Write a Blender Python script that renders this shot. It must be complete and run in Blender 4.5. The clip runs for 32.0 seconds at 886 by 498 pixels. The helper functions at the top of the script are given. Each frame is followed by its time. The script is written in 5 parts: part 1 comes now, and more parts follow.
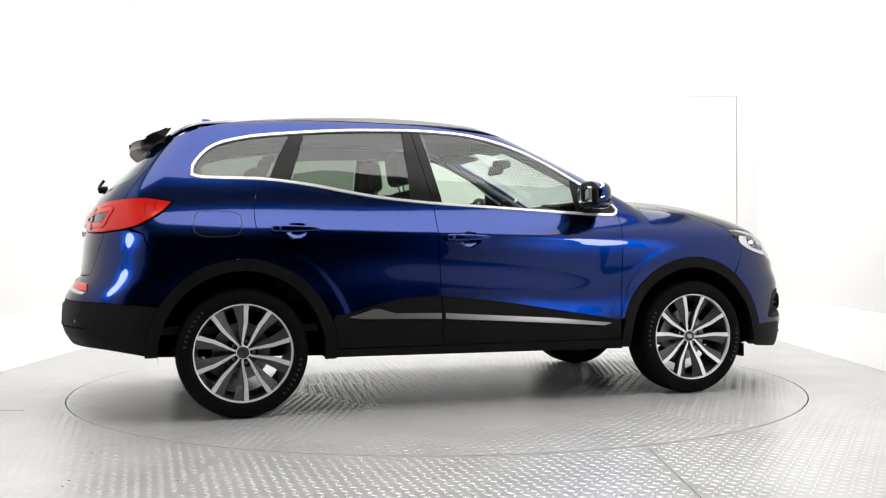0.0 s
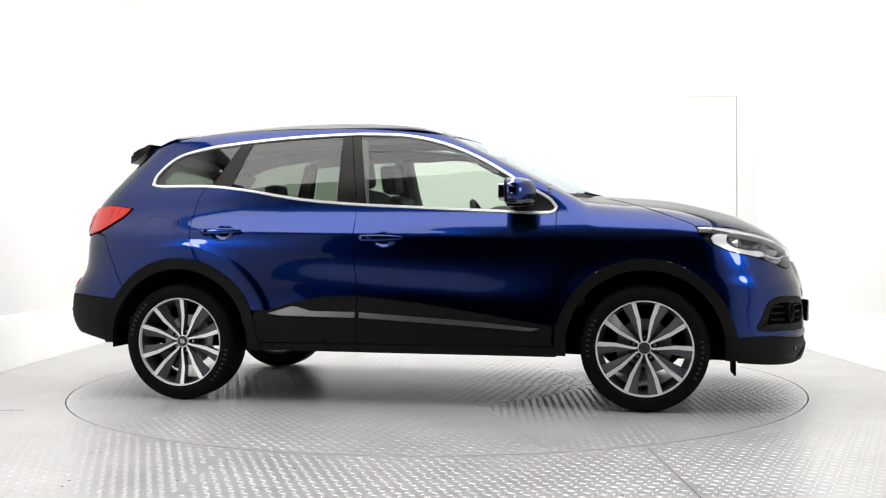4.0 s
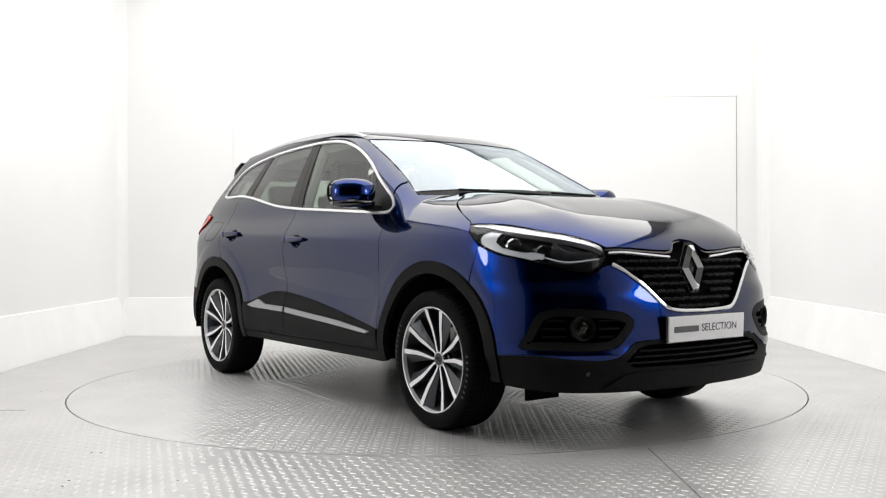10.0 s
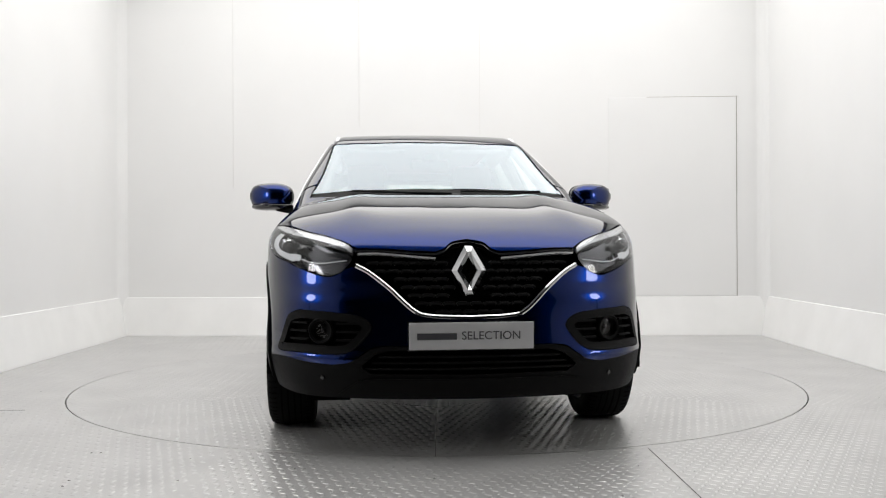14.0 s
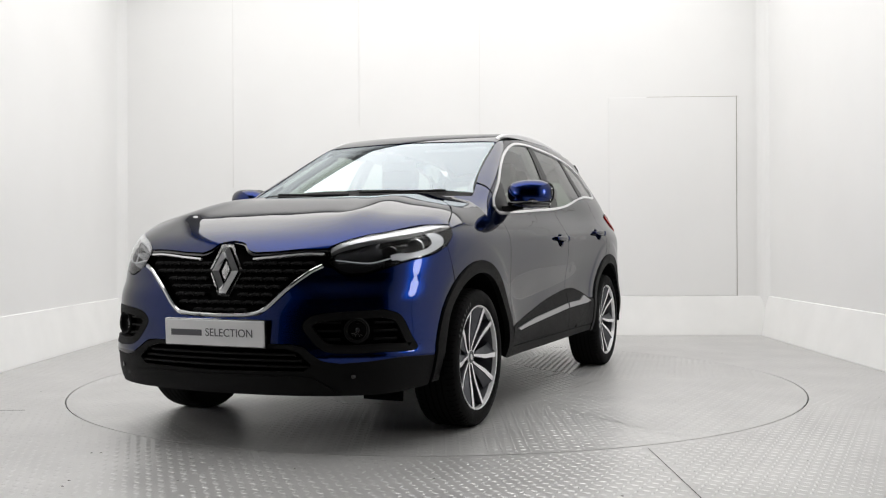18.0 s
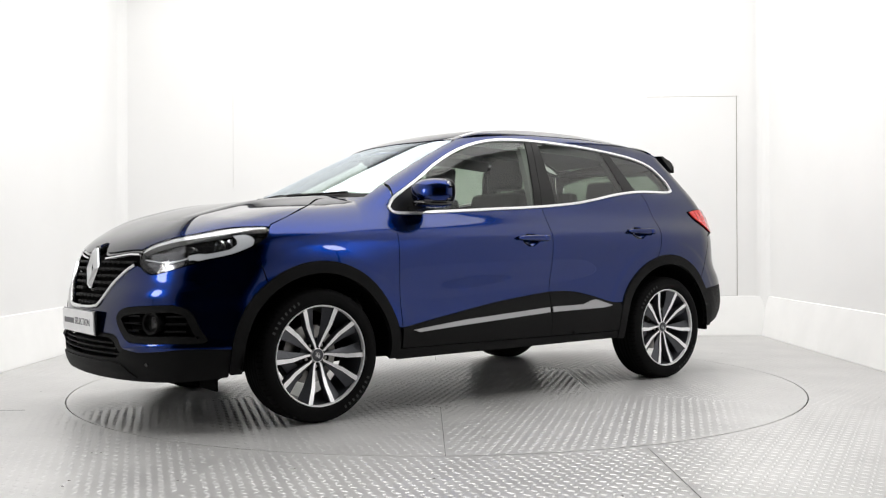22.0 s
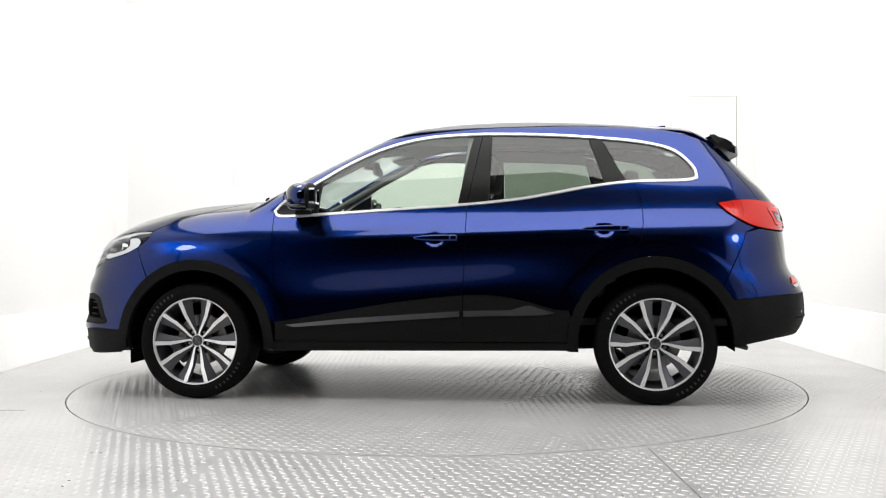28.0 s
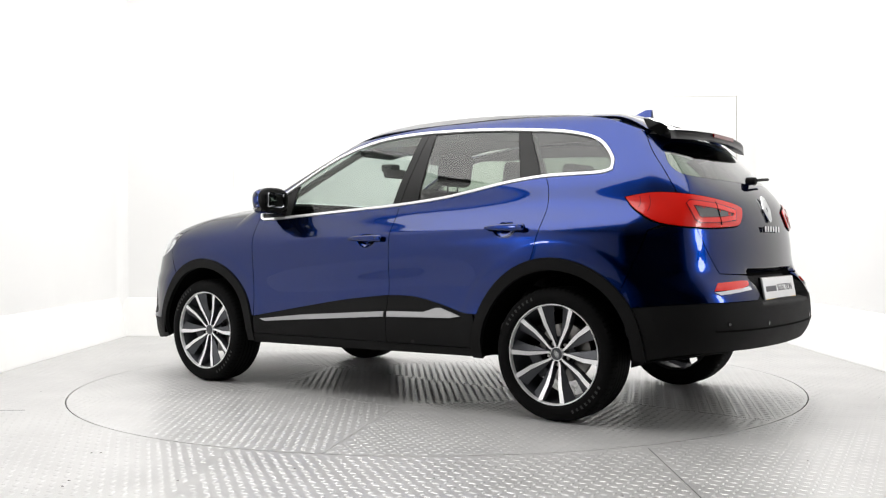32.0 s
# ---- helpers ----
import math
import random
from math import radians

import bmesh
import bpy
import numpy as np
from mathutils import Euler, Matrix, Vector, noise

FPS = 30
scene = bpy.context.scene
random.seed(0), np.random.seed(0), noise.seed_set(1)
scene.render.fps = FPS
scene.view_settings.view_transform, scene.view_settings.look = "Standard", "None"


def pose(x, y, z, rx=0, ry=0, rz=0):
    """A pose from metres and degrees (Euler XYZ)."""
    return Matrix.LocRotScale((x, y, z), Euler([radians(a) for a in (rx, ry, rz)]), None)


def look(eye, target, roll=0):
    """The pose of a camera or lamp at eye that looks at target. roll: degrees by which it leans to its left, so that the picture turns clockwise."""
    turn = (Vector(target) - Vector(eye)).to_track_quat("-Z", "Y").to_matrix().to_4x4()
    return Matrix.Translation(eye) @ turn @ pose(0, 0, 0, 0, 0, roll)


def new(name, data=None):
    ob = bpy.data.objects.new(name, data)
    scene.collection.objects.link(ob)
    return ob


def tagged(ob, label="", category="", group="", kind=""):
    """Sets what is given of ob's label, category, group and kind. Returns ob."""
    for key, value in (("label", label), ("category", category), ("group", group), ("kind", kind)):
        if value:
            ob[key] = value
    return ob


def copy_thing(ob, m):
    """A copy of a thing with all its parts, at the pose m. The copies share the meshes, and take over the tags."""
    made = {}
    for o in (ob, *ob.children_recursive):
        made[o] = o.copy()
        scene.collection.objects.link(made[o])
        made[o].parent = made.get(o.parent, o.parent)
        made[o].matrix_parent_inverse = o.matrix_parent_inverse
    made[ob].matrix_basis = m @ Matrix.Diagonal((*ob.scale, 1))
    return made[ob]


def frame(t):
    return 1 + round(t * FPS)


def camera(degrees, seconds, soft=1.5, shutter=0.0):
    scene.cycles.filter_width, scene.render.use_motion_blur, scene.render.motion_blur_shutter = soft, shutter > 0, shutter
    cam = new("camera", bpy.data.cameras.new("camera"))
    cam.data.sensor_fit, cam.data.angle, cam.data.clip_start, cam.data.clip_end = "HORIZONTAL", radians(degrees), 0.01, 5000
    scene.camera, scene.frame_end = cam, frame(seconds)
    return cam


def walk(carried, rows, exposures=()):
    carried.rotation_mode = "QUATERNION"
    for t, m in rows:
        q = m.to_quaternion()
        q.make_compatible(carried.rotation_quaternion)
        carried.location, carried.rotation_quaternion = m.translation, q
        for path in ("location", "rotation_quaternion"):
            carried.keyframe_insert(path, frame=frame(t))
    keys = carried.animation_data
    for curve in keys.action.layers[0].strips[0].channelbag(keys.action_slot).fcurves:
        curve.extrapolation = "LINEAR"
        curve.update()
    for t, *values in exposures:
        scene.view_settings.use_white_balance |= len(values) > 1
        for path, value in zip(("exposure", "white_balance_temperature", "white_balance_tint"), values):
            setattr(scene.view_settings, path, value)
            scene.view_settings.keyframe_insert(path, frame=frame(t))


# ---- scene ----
import mathutils.geometry as mgeo

FOV = 50.24
EYE = (0.0, -6.172, 0.872)
cam = camera(FOV, 32.0, soft=1.2)
stand = look(EYE, (EYE[0] + 0.00783, EYE[1] + 1.0, EYE[2] - 0.00036), roll=-0.284)
walk(cam, [(0.0, stand), (32.0, stand)],
     exposures=[(0.0, -0.02), (6.0, -0.02), (9.0, -0.10), (11.0, -0.30), (12.5, -0.44), (14.5, -0.57), (16.5, -0.55), (19.0, -0.58), (21.0, -0.36), (23.0, -0.16), (25.0, -0.05), (32.0, -0.02)])

# heading of the turntable in degrees, second by second
TURN = [(0, 17.07), (1, 9.87), (2, 2.67), (3, -4.51), (5.5, -22.4), (7, -33.16), (9, -47.58), (11, -62.2), (13, -76.98),
        (14.5, -88.07), (16.5, -102.8), (18, -113.81), (20, -128.48), (22, -143.31), (24, -158.19), (25.5, -169.26),
        (27.5, -183.86), (29, -194.76), (30, -202.02), (31, -209.3), (32, -216.59)]
CAR_OFF = (-0.005, -0.072)

# ---------------------------------------------------------------- light
world = bpy.data.worlds.new("studio_world")
scene.world = world
world.use_nodes = True
world.node_tree.nodes["Background"].inputs[0].default_value = (0.9, 0.95, 1.0, 1)
world.node_tree.nodes["Background"].inputs[1].default_value = 0.02


def area(name, x, y, z, sx, sy, power, color, tip, shape="RECTANGLE"):
    """A flat lamp that shines down, tipped by the given degrees."""
    la = bpy.data.lights.new(name, "AREA")
    la.shape, la.size, la.size_y, la.energy, la.color = shape, sx, sy, power, color
    ob = new(name, la)
    ob.matrix_world = Matrix.Translation((x, y, z)) @ pose(0, 0, 0, *tip)
    return ob


WHITE = (1.0, 0.985, 0.965)
area("ceiling_softbox_light", 0, 0.28, 3.86, 6.0, 5.72, 386, WHITE, (0, 0, 0))
area("left_panel_light", -2.9, -2.8, 1.42, 0.50, 0.75, 15, WHITE, (90, 0, -75), "ELLIPSE")
area("right_panel_light", 2.9, -2.8, 1.42, 0.50, 0.75, 15, WHITE, (90, 0, 75), "ELLIPSE")


# ---------------------------------------------------------------- materials
def mat(name, color, rough=0.5, metal=0.0, coat=0.0, vary=0.0, scale=6.0, bump=0.0, bscale=60.0, **kw):
    m = bpy.data.materials.new(name)
    m.use_nodes = True
    nt = m.node_tree
    b = nt.nodes["Principled BSDF"]
    b.inputs["Base Color"].default_value = (*color, 1)
    b.inputs["Roughness"].default_value = rough
    b.inputs["Metallic"].default_value = metal
    b.inputs["Coat Weight"].default_value = coat
    b.inputs["Coat Roughness"].default_value = kw.get("coat_rough", 0.02)
    b.inputs["Specular IOR Level"].default_value = kw.get("spec", 0.5)
    if "transmission" in kw:
        b.inputs["Transmission Weight"].default_value = kw["transmission"]
        b.inputs["IOR"].default_value = kw.get("ior", 1.45)
    if "glow" in kw:
        b.inputs["Emission Color"].default_value = (*kw["glow"], 1)
        b.inputs["Emission Strength"].default_value = kw["glow_power"]
    co = nt.nodes.new("ShaderNodeTexCoord")
    if vary:
        n = nt.nodes.new("ShaderNodeTexNoise")
        n.inputs["Scale"].default_value, n.inputs["Detail"].default_value = scale, 6
        nt.links.new(co.outputs["Object"], n.inputs["Vector"])
        r = nt.nodes.new("ShaderNodeValToRGB")
        r.color_ramp.elements[0].position, r.color_ramp.elements[1].position = 0.3, 0.7
        r.color_ramp.elements[0].color = (*[c * (1 - vary) for c in color], 1)
        r.color_ramp.elements[1].color = (*[min(1, c * (1 + vary)) for c in color], 1)
        nt.links.new(n.outputs["Fac"], r.inputs["Fac"])
        nt.links.new(r.outputs["Color"], b.inputs["Base Color"])
        q = nt.nodes.new("ShaderNodeMapRange")
        q.inputs["To Min"].default_value, q.inputs["To Max"].default_value = rough * (1 - vary), min(1, rough * (1 + vary))
        nt.links.new(n.outputs["Fac"], q.inputs["Value"])
        nt.links.new(q.outputs["Result"], b.inputs["Roughness"])
    if bump:
        n2 = nt.nodes.new("ShaderNodeTexNoise")
        n2.inputs["Scale"].default_value, n2.inputs["Detail"].default_value = bscale, 4
        nt.links.new(co.outputs["Object"], n2.inputs["Vector"])
        bp = nt.nodes.new("ShaderNodeBump")
        bp.inputs["Strength"].default_value, bp.inputs["Distance"].default_value = bump, 0.01
        nt.links.new(n2.outputs["Fac"], bp.inputs["Height"])
        nt.links.new(bp.outputs["Normal"], b.inputs["Normal"])
    return m




def car_paint(name, flake, rough, coat_rough):
    """Metallic flake under a clear lacquer whose gloss grows towards grazing."""
    m = bpy.data.materials.new(name)
    m.use_nodes = True
    nt = m.node_tree
    nt.nodes.clear()
    out = nt.nodes.new("ShaderNodeOutputMaterial")
    base, coat, mix, fr = (nt.nodes.new("ShaderNode" + k) for k in ("BsdfGlossy", "BsdfGlossy", "MixShader", "Fresnel"))
    co, n, r = (nt.nodes.new("ShaderNode" + k) for k in ("TexCoord", "TexNoise", "ValToRGB"))
    n.inputs["Scale"].default_value, n.inputs["Detail"].default_value = 900, 2
    nt.links.new(co.outputs["Object"], n.inputs["Vector"])
    r.color_ramp.elements[0].position, r.color_ramp.elements[1].position = 0.3, 0.7
    r.color_ramp.elements[0].color = (*[c * 0.8 for c in flake], 1)
    r.color_ramp.elements[1].color = (*[c * 1.2 for c in flake], 1)
    nt.links.new(n.outputs["Fac"], r.inputs["Fac"])
    nt.links.new(r.outputs["Color"], base.inputs["Color"])
    base.inputs["Roughness"].default_value = rough
    base.distribution = "BECKMANN"
    coat.inputs["Color"].default_value = (1, 1, 1, 1)
    coat.inputs["Roughness"].default_value = coat_rough
    fr.inputs["IOR"].default_value = 1.45
    # slow waves of the pressed sheet
    wave, dent = nt.nodes.new("ShaderNodeTexNoise"), nt.nodes.new("ShaderNodeBump")
    wave.inputs["Scale"].default_value, wave.inputs["Detail"].default_value = 5.0, 1.0
    dent.inputs["Strength"].default_value, dent.inputs["Distance"].default_value = 1.0, 0.0012
    nt.links.new(co.outputs["Object"], wave.inputs["Vector"])
    nt.links.new(wave.outputs["Fac"], dent.inputs["Height"])
    nt.links.new(dent.outputs["Normal"], coat.inputs["Normal"])
    nt.links.new(dent.outputs["Normal"], base.inputs["Normal"])
    nt.links.new(fr.outputs[0], mix.inputs[0])
    # the flake's gloss fades towards grazing
    deep, flop, lw, mul = (nt.nodes.new("ShaderNode" + k) for k in ("BsdfDiffuse", "MixShader", "LayerWeight", "Math"))
    deep.inputs["Color"].default_value = (0.001, 0.002, 0.008, 1)
    lw.inputs["Blend"].default_value = 0.5
    mul.operation, mul.use_clamp = "MULTIPLY", True
    mul.inputs[1].default_value = 1.42
    nt.links.new(lw.outputs["Facing"], mul.inputs[0])
    nt.links.new(mul.outputs[0], flop.inputs[0])
    nt.links.new(base.outputs[0], flop.inputs[1])
    nt.links.new(deep.outputs[0], flop.inputs[2])
    nt.links.new(flop.outputs[0], mix.inputs[1])
    nt.links.new(coat.outputs[0], mix.inputs[2])
    nt.links.new(mix.outputs[0], out.inputs["Surface"])
    return m


PAINT = car_paint("blue_metallic_paint", (0.0003, 0.0230, 0.186), 0.27, 0.015)
CLAD = mat("black_grained_plastic", (0.0035, 0.0035, 0.0037), 0.62, spec=0.14, vary=0.12, scale=9, bump=0.15, bscale=900)
GLOSS = mat("gloss_black", (0.006, 0.006, 0.007), 0.12, coat=0.6)
PILLARM = mat("black_pillar_film", (0.004, 0.004, 0.004), 0.35, spec=0.25)
STRIP = mat("door_strip_chrome", (0.38, 0.38, 0.39), 0.3, 1.0)
DARK = mat("dark_underside", (0.0025, 0.0025, 0.0025), 0.9, vary=0.3, scale=5, spec=0.04)
CHROME = mat("chrome", (0.68, 0.69, 0.70), 0.07, 1.0)
TRIMM = mat("bright_window_trim", (0.80, 0.80, 0.81), 0.30, 0.45)
SATIN = mat("satin_chrome", (0.80, 0.80, 0.81), 0.20, 0.75)
RAILM = mat("satin_silver_rail", (0.72, 0.72, 0.73), 0.38)
RUBBER = mat("tyre_rubber", (0.003, 0.003, 0.0032), 0.75, spec=0.1, vary=0.2, scale=20, bump=0.2, bscale=120)
RIMFACE = mat("diamond_cut_alloy", (0.88, 0.88, 0.89), 0.32, 0.4, vary=0.05, scale=30)
RIMDARK = mat("dark_grey_alloy", (0.05, 0.052, 0.06), 0.40, 0.3, vary=0.08, scale=15)
WEBM = mat("grey_satin_alloy", (0.075, 0.078, 0.088), 0.34, 0.5, vary=0.06, scale=15)
STEEL = mat("brake_steel", (0.32, 0.31, 0.30), 0.35, 1.0, vary=0.2, scale=25)
SEATM = mat("charcoal_cloth", (0.022, 0.022, 0.024), 0.9, vary=0.2, scale=30, bump=0.3, bscale=400)
LINER = mat("grey_headliner", (0.20, 0.20, 0.20), 0.95, vary=0.06, scale=10)
DASHM = mat("soft_dash_plastic", (0.03, 0.03, 0.031), 0.7, vary=0.1, scale=15)
LENSRED = mat("red_lens", (0.60, 0.008, 0.003), 0.22, spec=0.3, coat=0.5)
LENSDK = mat("deep_red_lens", (0.14, 0.003, 0.004), 0.2, coat=0.5)
LENSLIT = mat("bright_red_lens", (0.72, 0.012, 0.006), 0.25, coat=0.4)
REVLENS = mat("clear_reflector_lens", (0.60, 0.60, 0.61), 0.15, 0.5, coat=0.5)
LENSCL = mat("smoked_clear_lens", (0.10, 0.095, 0.10), 0.18, 0.3, coat=0.6)
WHITEP = mat("white_plate", (0.78, 0.78, 0.79), 0.35, vary=0.03, scale=12)
INK = mat("grey_plate_ink", (0.09, 0.09, 0.10), 0.5)
YELLOW = mat("yellow_plate_edge", (0.75, 0.52, 0.05), 0.4)
MIRRORM = mat("mirror_glass", (0.30, 0.31, 0.33), 0.02, 1.0)
WALL = mat("white_studio_paint", (0.80, 0.80, 0.795), 0.85, vary=0.015, scale=1.3, bump=0.03, bscale=30)
SKIRT = mat("white_skirting_paint", (0.84, 0.84, 0.83), 0.6, vary=0.03, scale=3, bump=0.05, bscale=25)
CEIL = mat("grey_ceiling", (0.30, 0.30, 0.30), 0.9, vary=0.1, scale=2)
BLACKW = mat("dark_curtain", (0.03, 0.03, 0.032), 0.9, vary=0.3, scale=2)
PLATE = mat("worn_aluminium_plate", (0.57, 0.565, 0.56), 0.30, 0.38, vary=0.10, scale=2.5, bump=0.08, bscale=180)
TREAD = mat("polished_tread_aluminium", (0.64, 0.635, 0.63), 0.40, 0.55, vary=0.08, scale=4)
SHEETM = mat("dark_reflection_sheet", (0.025, 0.025, 0.026), 0.85, vary=0.2, scale=4, bump=0.2, bscale=90)
GAPM = mat("dark_gap", (0.03, 0.03, 0.03), 0.8)


def glass(name, tint, rough=0.0, base=0.05, sheen=(1, 1, 1)):
    """Thin glass: tinted see-through with a mirror gloss that grows towards grazing."""
    m = bpy.data.materials.new(name)
    m.use_nodes = True
    nt = m.node_tree
    nt.nodes.clear()
    out = nt.nodes.new("ShaderNodeOutputMaterial")
    tr, gl, mix, lw = (nt.nodes.new("ShaderNode" + k) for k in ("BsdfTransparent", "BsdfGlossy", "MixShader", "LayerWeight"))
    pw, ma = nt.nodes.new("ShaderNodeMath"), nt.nodes.new("ShaderNodeMath")
    tr.inputs["Color"].default_value = (*tint, 1)
    gl.inputs["Roughness"].default_value = rough
    gl.inputs["Color"].default_value = (*sheen, 1)
    lw.inputs["Blend"].default_value = 0.5
    pw.operation, ma.operation = "POWER", "MULTIPLY_ADD"
    pw.inputs[1].default_value = 5.0
    ma.inputs[1].default_value, ma.inputs[2].default_value = 1 - base, base
    nt.links.new(lw.outputs["Facing"], pw.inputs[0])
    nt.links.new(pw.outputs[0], ma.inputs[0])
    nt.links.new(ma.outputs[0], mix.inputs[0])
    nt.links.new(tr.outputs[0], mix.inputs[1])
    nt.links.new(gl.outputs[0], mix.inputs[2])
    nt.links.new(mix.outputs[0], out.inputs["Surface"])
    return m


GLASS = glass("green_tinted_glass", (0.74, 0.82, 0.74), base=0.05)
PRIV = glass("dark_tinted_glass", (0.36, 0.42, 0.36), base=0.06)
WSGLASS = glass("windscreen_glass", (0.82, 0.88, 0.87), base=0.23, sheen=(0.86, 0.94, 1.0))
CLEAR = glass("clear_lens", (0.95, 0.96, 0.97), base=0.04)


# ---------------------------------------------------------------- mesh tools
def finish(name, verts, faces, mats, parent=None, label="", smooth=True, normals=None, idx=None):
    me = bpy.data.meshes.new(name)
    me.from_pydata([tuple(map(float, v)) for v in verts], [], [tuple(map(int, f)) for f in faces])
    for m in (mats if isinstance(mats, (list, tuple)) else [mats]):
        me.materials.append(m)
    if idx is not None:
        me.polygons.foreach_set("material_index", np.asarray(idx, np.int32))
    me.polygons.foreach_set("use_smooth", np.full(len(me.polygons), bool(smooth)))
    me.update()
    if normals is not None:
        me.normals_split_custom_set_from_vertices([tuple(map(float, n)) for n in normals])
    ob = new(name, me)
    if parent:
        ob.parent = parent
    if label:
        tagged(ob, label)
    return ob


def part(name, bm, material, parent, label="", smooth=False, angle=0.6):
    """Links a bmesh as one mesh object under a thing or a part."""
    me = bpy.data.meshes.new(name)
    bmesh.ops.recalc_face_normals(bm, faces=bm.faces)
    for f in bm.faces:
        f.smooth = smooth
    if smooth:
        for e in bm.edges:
            if len(e.link_faces) == 2 and e.calc_face_angle(0) > angle:
                e.smooth = False
    bm.to_mesh(me)
    bm.free()
    me.materials.append(material)
    ob = new(name, me)
    ob.parent = parent
    if label:
        tagged(ob, label)
    return ob


def rbox(cx, cy, cz, sx, sy, sz, r=0.01, seg=2, m=None):
    bm = bmesh.new()
    bmesh.ops.create_cube(bm, size=1)
    for v in bm.verts:
        v.co = (v.co.x * sx, v.co.y * sy, v.co.z * sz)
    if r:
        bmesh.ops.bevel(bm, geom=bm.edges[:], offset=r, segments=seg, affect="EDGES", profile=0.6)
    if m is not None:
        bm.transform(m)
    bm.transform(Matrix.Translation((cx, cy, cz)))
    return bm


def merge(*bms):
    out = bmesh.new()
    for b in bms:
        me = bpy.data.meshes.new("tmp")
        b.to_mesh(me)
        b.free()
        out.from_mesh(me)
        bpy.data.meshes.remove(me)
    return out


def lathe(profile, n=48, closed=False):
    """Rings round the y axis: profile of (radius, y)."""
    verts, faces, k = [], [], len(profile)
    for i in range(n):
        a = 2 * math.pi * i / n
        verts += [(r * math.cos(a), y, r * math.sin(a)) for r, y in profile]
    for i in range(n):
        j = (i + 1) % n
        for s in range(k if closed else k - 1):
            t = (s + 1) % k
            faces.append((i * k + s, i * k + t, j * k + t, j * k + s))
    return verts, faces


def lathe_bm(profile, n=48, closed=False, m=None):
    v, f = lathe(profile, n, closed)
    bm = bmesh.new()
    vs = [bm.verts.new(p) for p in v]
    for q in f:
        bm.faces.new([vs[i] for i in q])
    bmesh.ops.remove_doubles(bm, verts=bm.verts[:], dist=1e-5)
    if m is not None:
        bm.transform(m)
    return bm


def sweep(path, profile, up=None, closed=False):
    """A profile (sideways, up) carried along a path of points; up: the normal at each point."""
    path = np.asarray(path, float)
    n, k = len(path), len(profile)
    tan = np.gradient(path, axis=0) if not closed else np.roll(path, -1, 0) - np.roll(path, 1, 0)
    tan /= np.linalg.norm(tan, axis=1)[:, None]
    up = np.tile((0, 0, 1.0), (n, 1)) if up is None else np.asarray(up, float)
    sidew = np.cross(tan, up)
    sidew /= np.linalg.norm(sidew, axis=1)[:, None] + 1e-9
    nrm = np.cross(sidew, tan)
    bm = bmesh.new()
    rows = [[bm.verts.new(path[i] + sidew[i] * a + nrm[i] * b) for a, b in profile] for i in range(n)]
    for i in range(n if closed else n - 1):
        for s in range(k):
            bm.faces.new((rows[i][s], rows[i][(s + 1) % k], rows[(i + 1) % n][(s + 1) % k], rows[(i + 1) % n][s]))
    if not closed:
        bm.faces.new(rows[0])
        bm.faces.new(rows[-1][::-1])
    return bm


def tube(path, r, n=10, closed=False, up=None):
    return sweep(path, [(r * math.cos(2 * math.pi * i / n), r * math.sin(2 * math.pi * i / n)) for i in range(n)], up, closed)


def crv(pts, n=8):
    """A smooth curve through the points."""
    p = np.asarray(pts, float)
    if len(p) < 3:
        return np.array([p[0] + (p[-1] - p[0]) * t for t in np.linspace(0, 1, n + 1)])
    q = np.vstack([2 * p[0] - p[1], p, 2 * p[-1] - p[-2]])
    out = []
    for i in range(1, len(q) - 2):
        a, b, c, d = q[i - 1:i + 3]
        for t in np.linspace(0, 1, n, endpoint=False):
            out.append(0.5 * (2 * b + (c - a) * t + (2 * a - 5 * b + 4 * c - d) * t * t + (3 * b - a - 3 * c + d) * t ** 3))
    out.append(p[-1])
    return np.array(out)


# ---------------------------------------------------------------- the car's skin as one smooth form
def cub(xs, ys):
    """Natural cubic spline, straight beyond its ends."""
    x, y = np.array(xs, float), np.array(ys, float)
    n, h = len(x), np.diff(x)
    A, r = np.eye(n), np.zeros(n)
    for i in range(1, n - 1):
        A[i, i - 1:i + 2] = h[i - 1], 2 * (h[i - 1] + h[i]), h[i]
        r[i] = 6 * ((y[i + 1] - y[i]) / h[i] - (y[i] - y[i - 1]) / h[i - 1])
    M = np.linalg.solve(A, r)

    def at(q):
        q = np.asarray(q, float)
        c = np.clip(q, x[0], x[-1])
        i = np.clip(np.searchsorted(x, c) - 1, 0, n - 2)
        a, b, hh = x[i + 1] - c, c - x[i], h[i]
        v = (M[i] * a ** 3 + M[i + 1] * b ** 3) / (6 * hh) + (y[i] / hh - M[i] * hh / 6) * a + (y[i + 1] / hh - M[i + 1] * hh / 6) * b
        lo, hi = (y[1] - y[0]) / h[0] - M[1] * h[0] / 6, (y[-1] - y[-2]) / h[-1] + M[-2] * h[-1] / 6
        return v + np.where(q < x[0], (q - x[0]) * lo, 0) + np.where(q > x[-1], (q - x[-1]) * hi, 0)
    return at


def ss(a, b, q):
    t = np.clip((q - a) / (b - a), 0, 1)
    return t * t * (3 - 2 * t)


def smax(a, b, k):
    h = np.maximum(k - np.abs(a - b), 0) / k
    return np.maximum(a, b) + h * h * k / 4


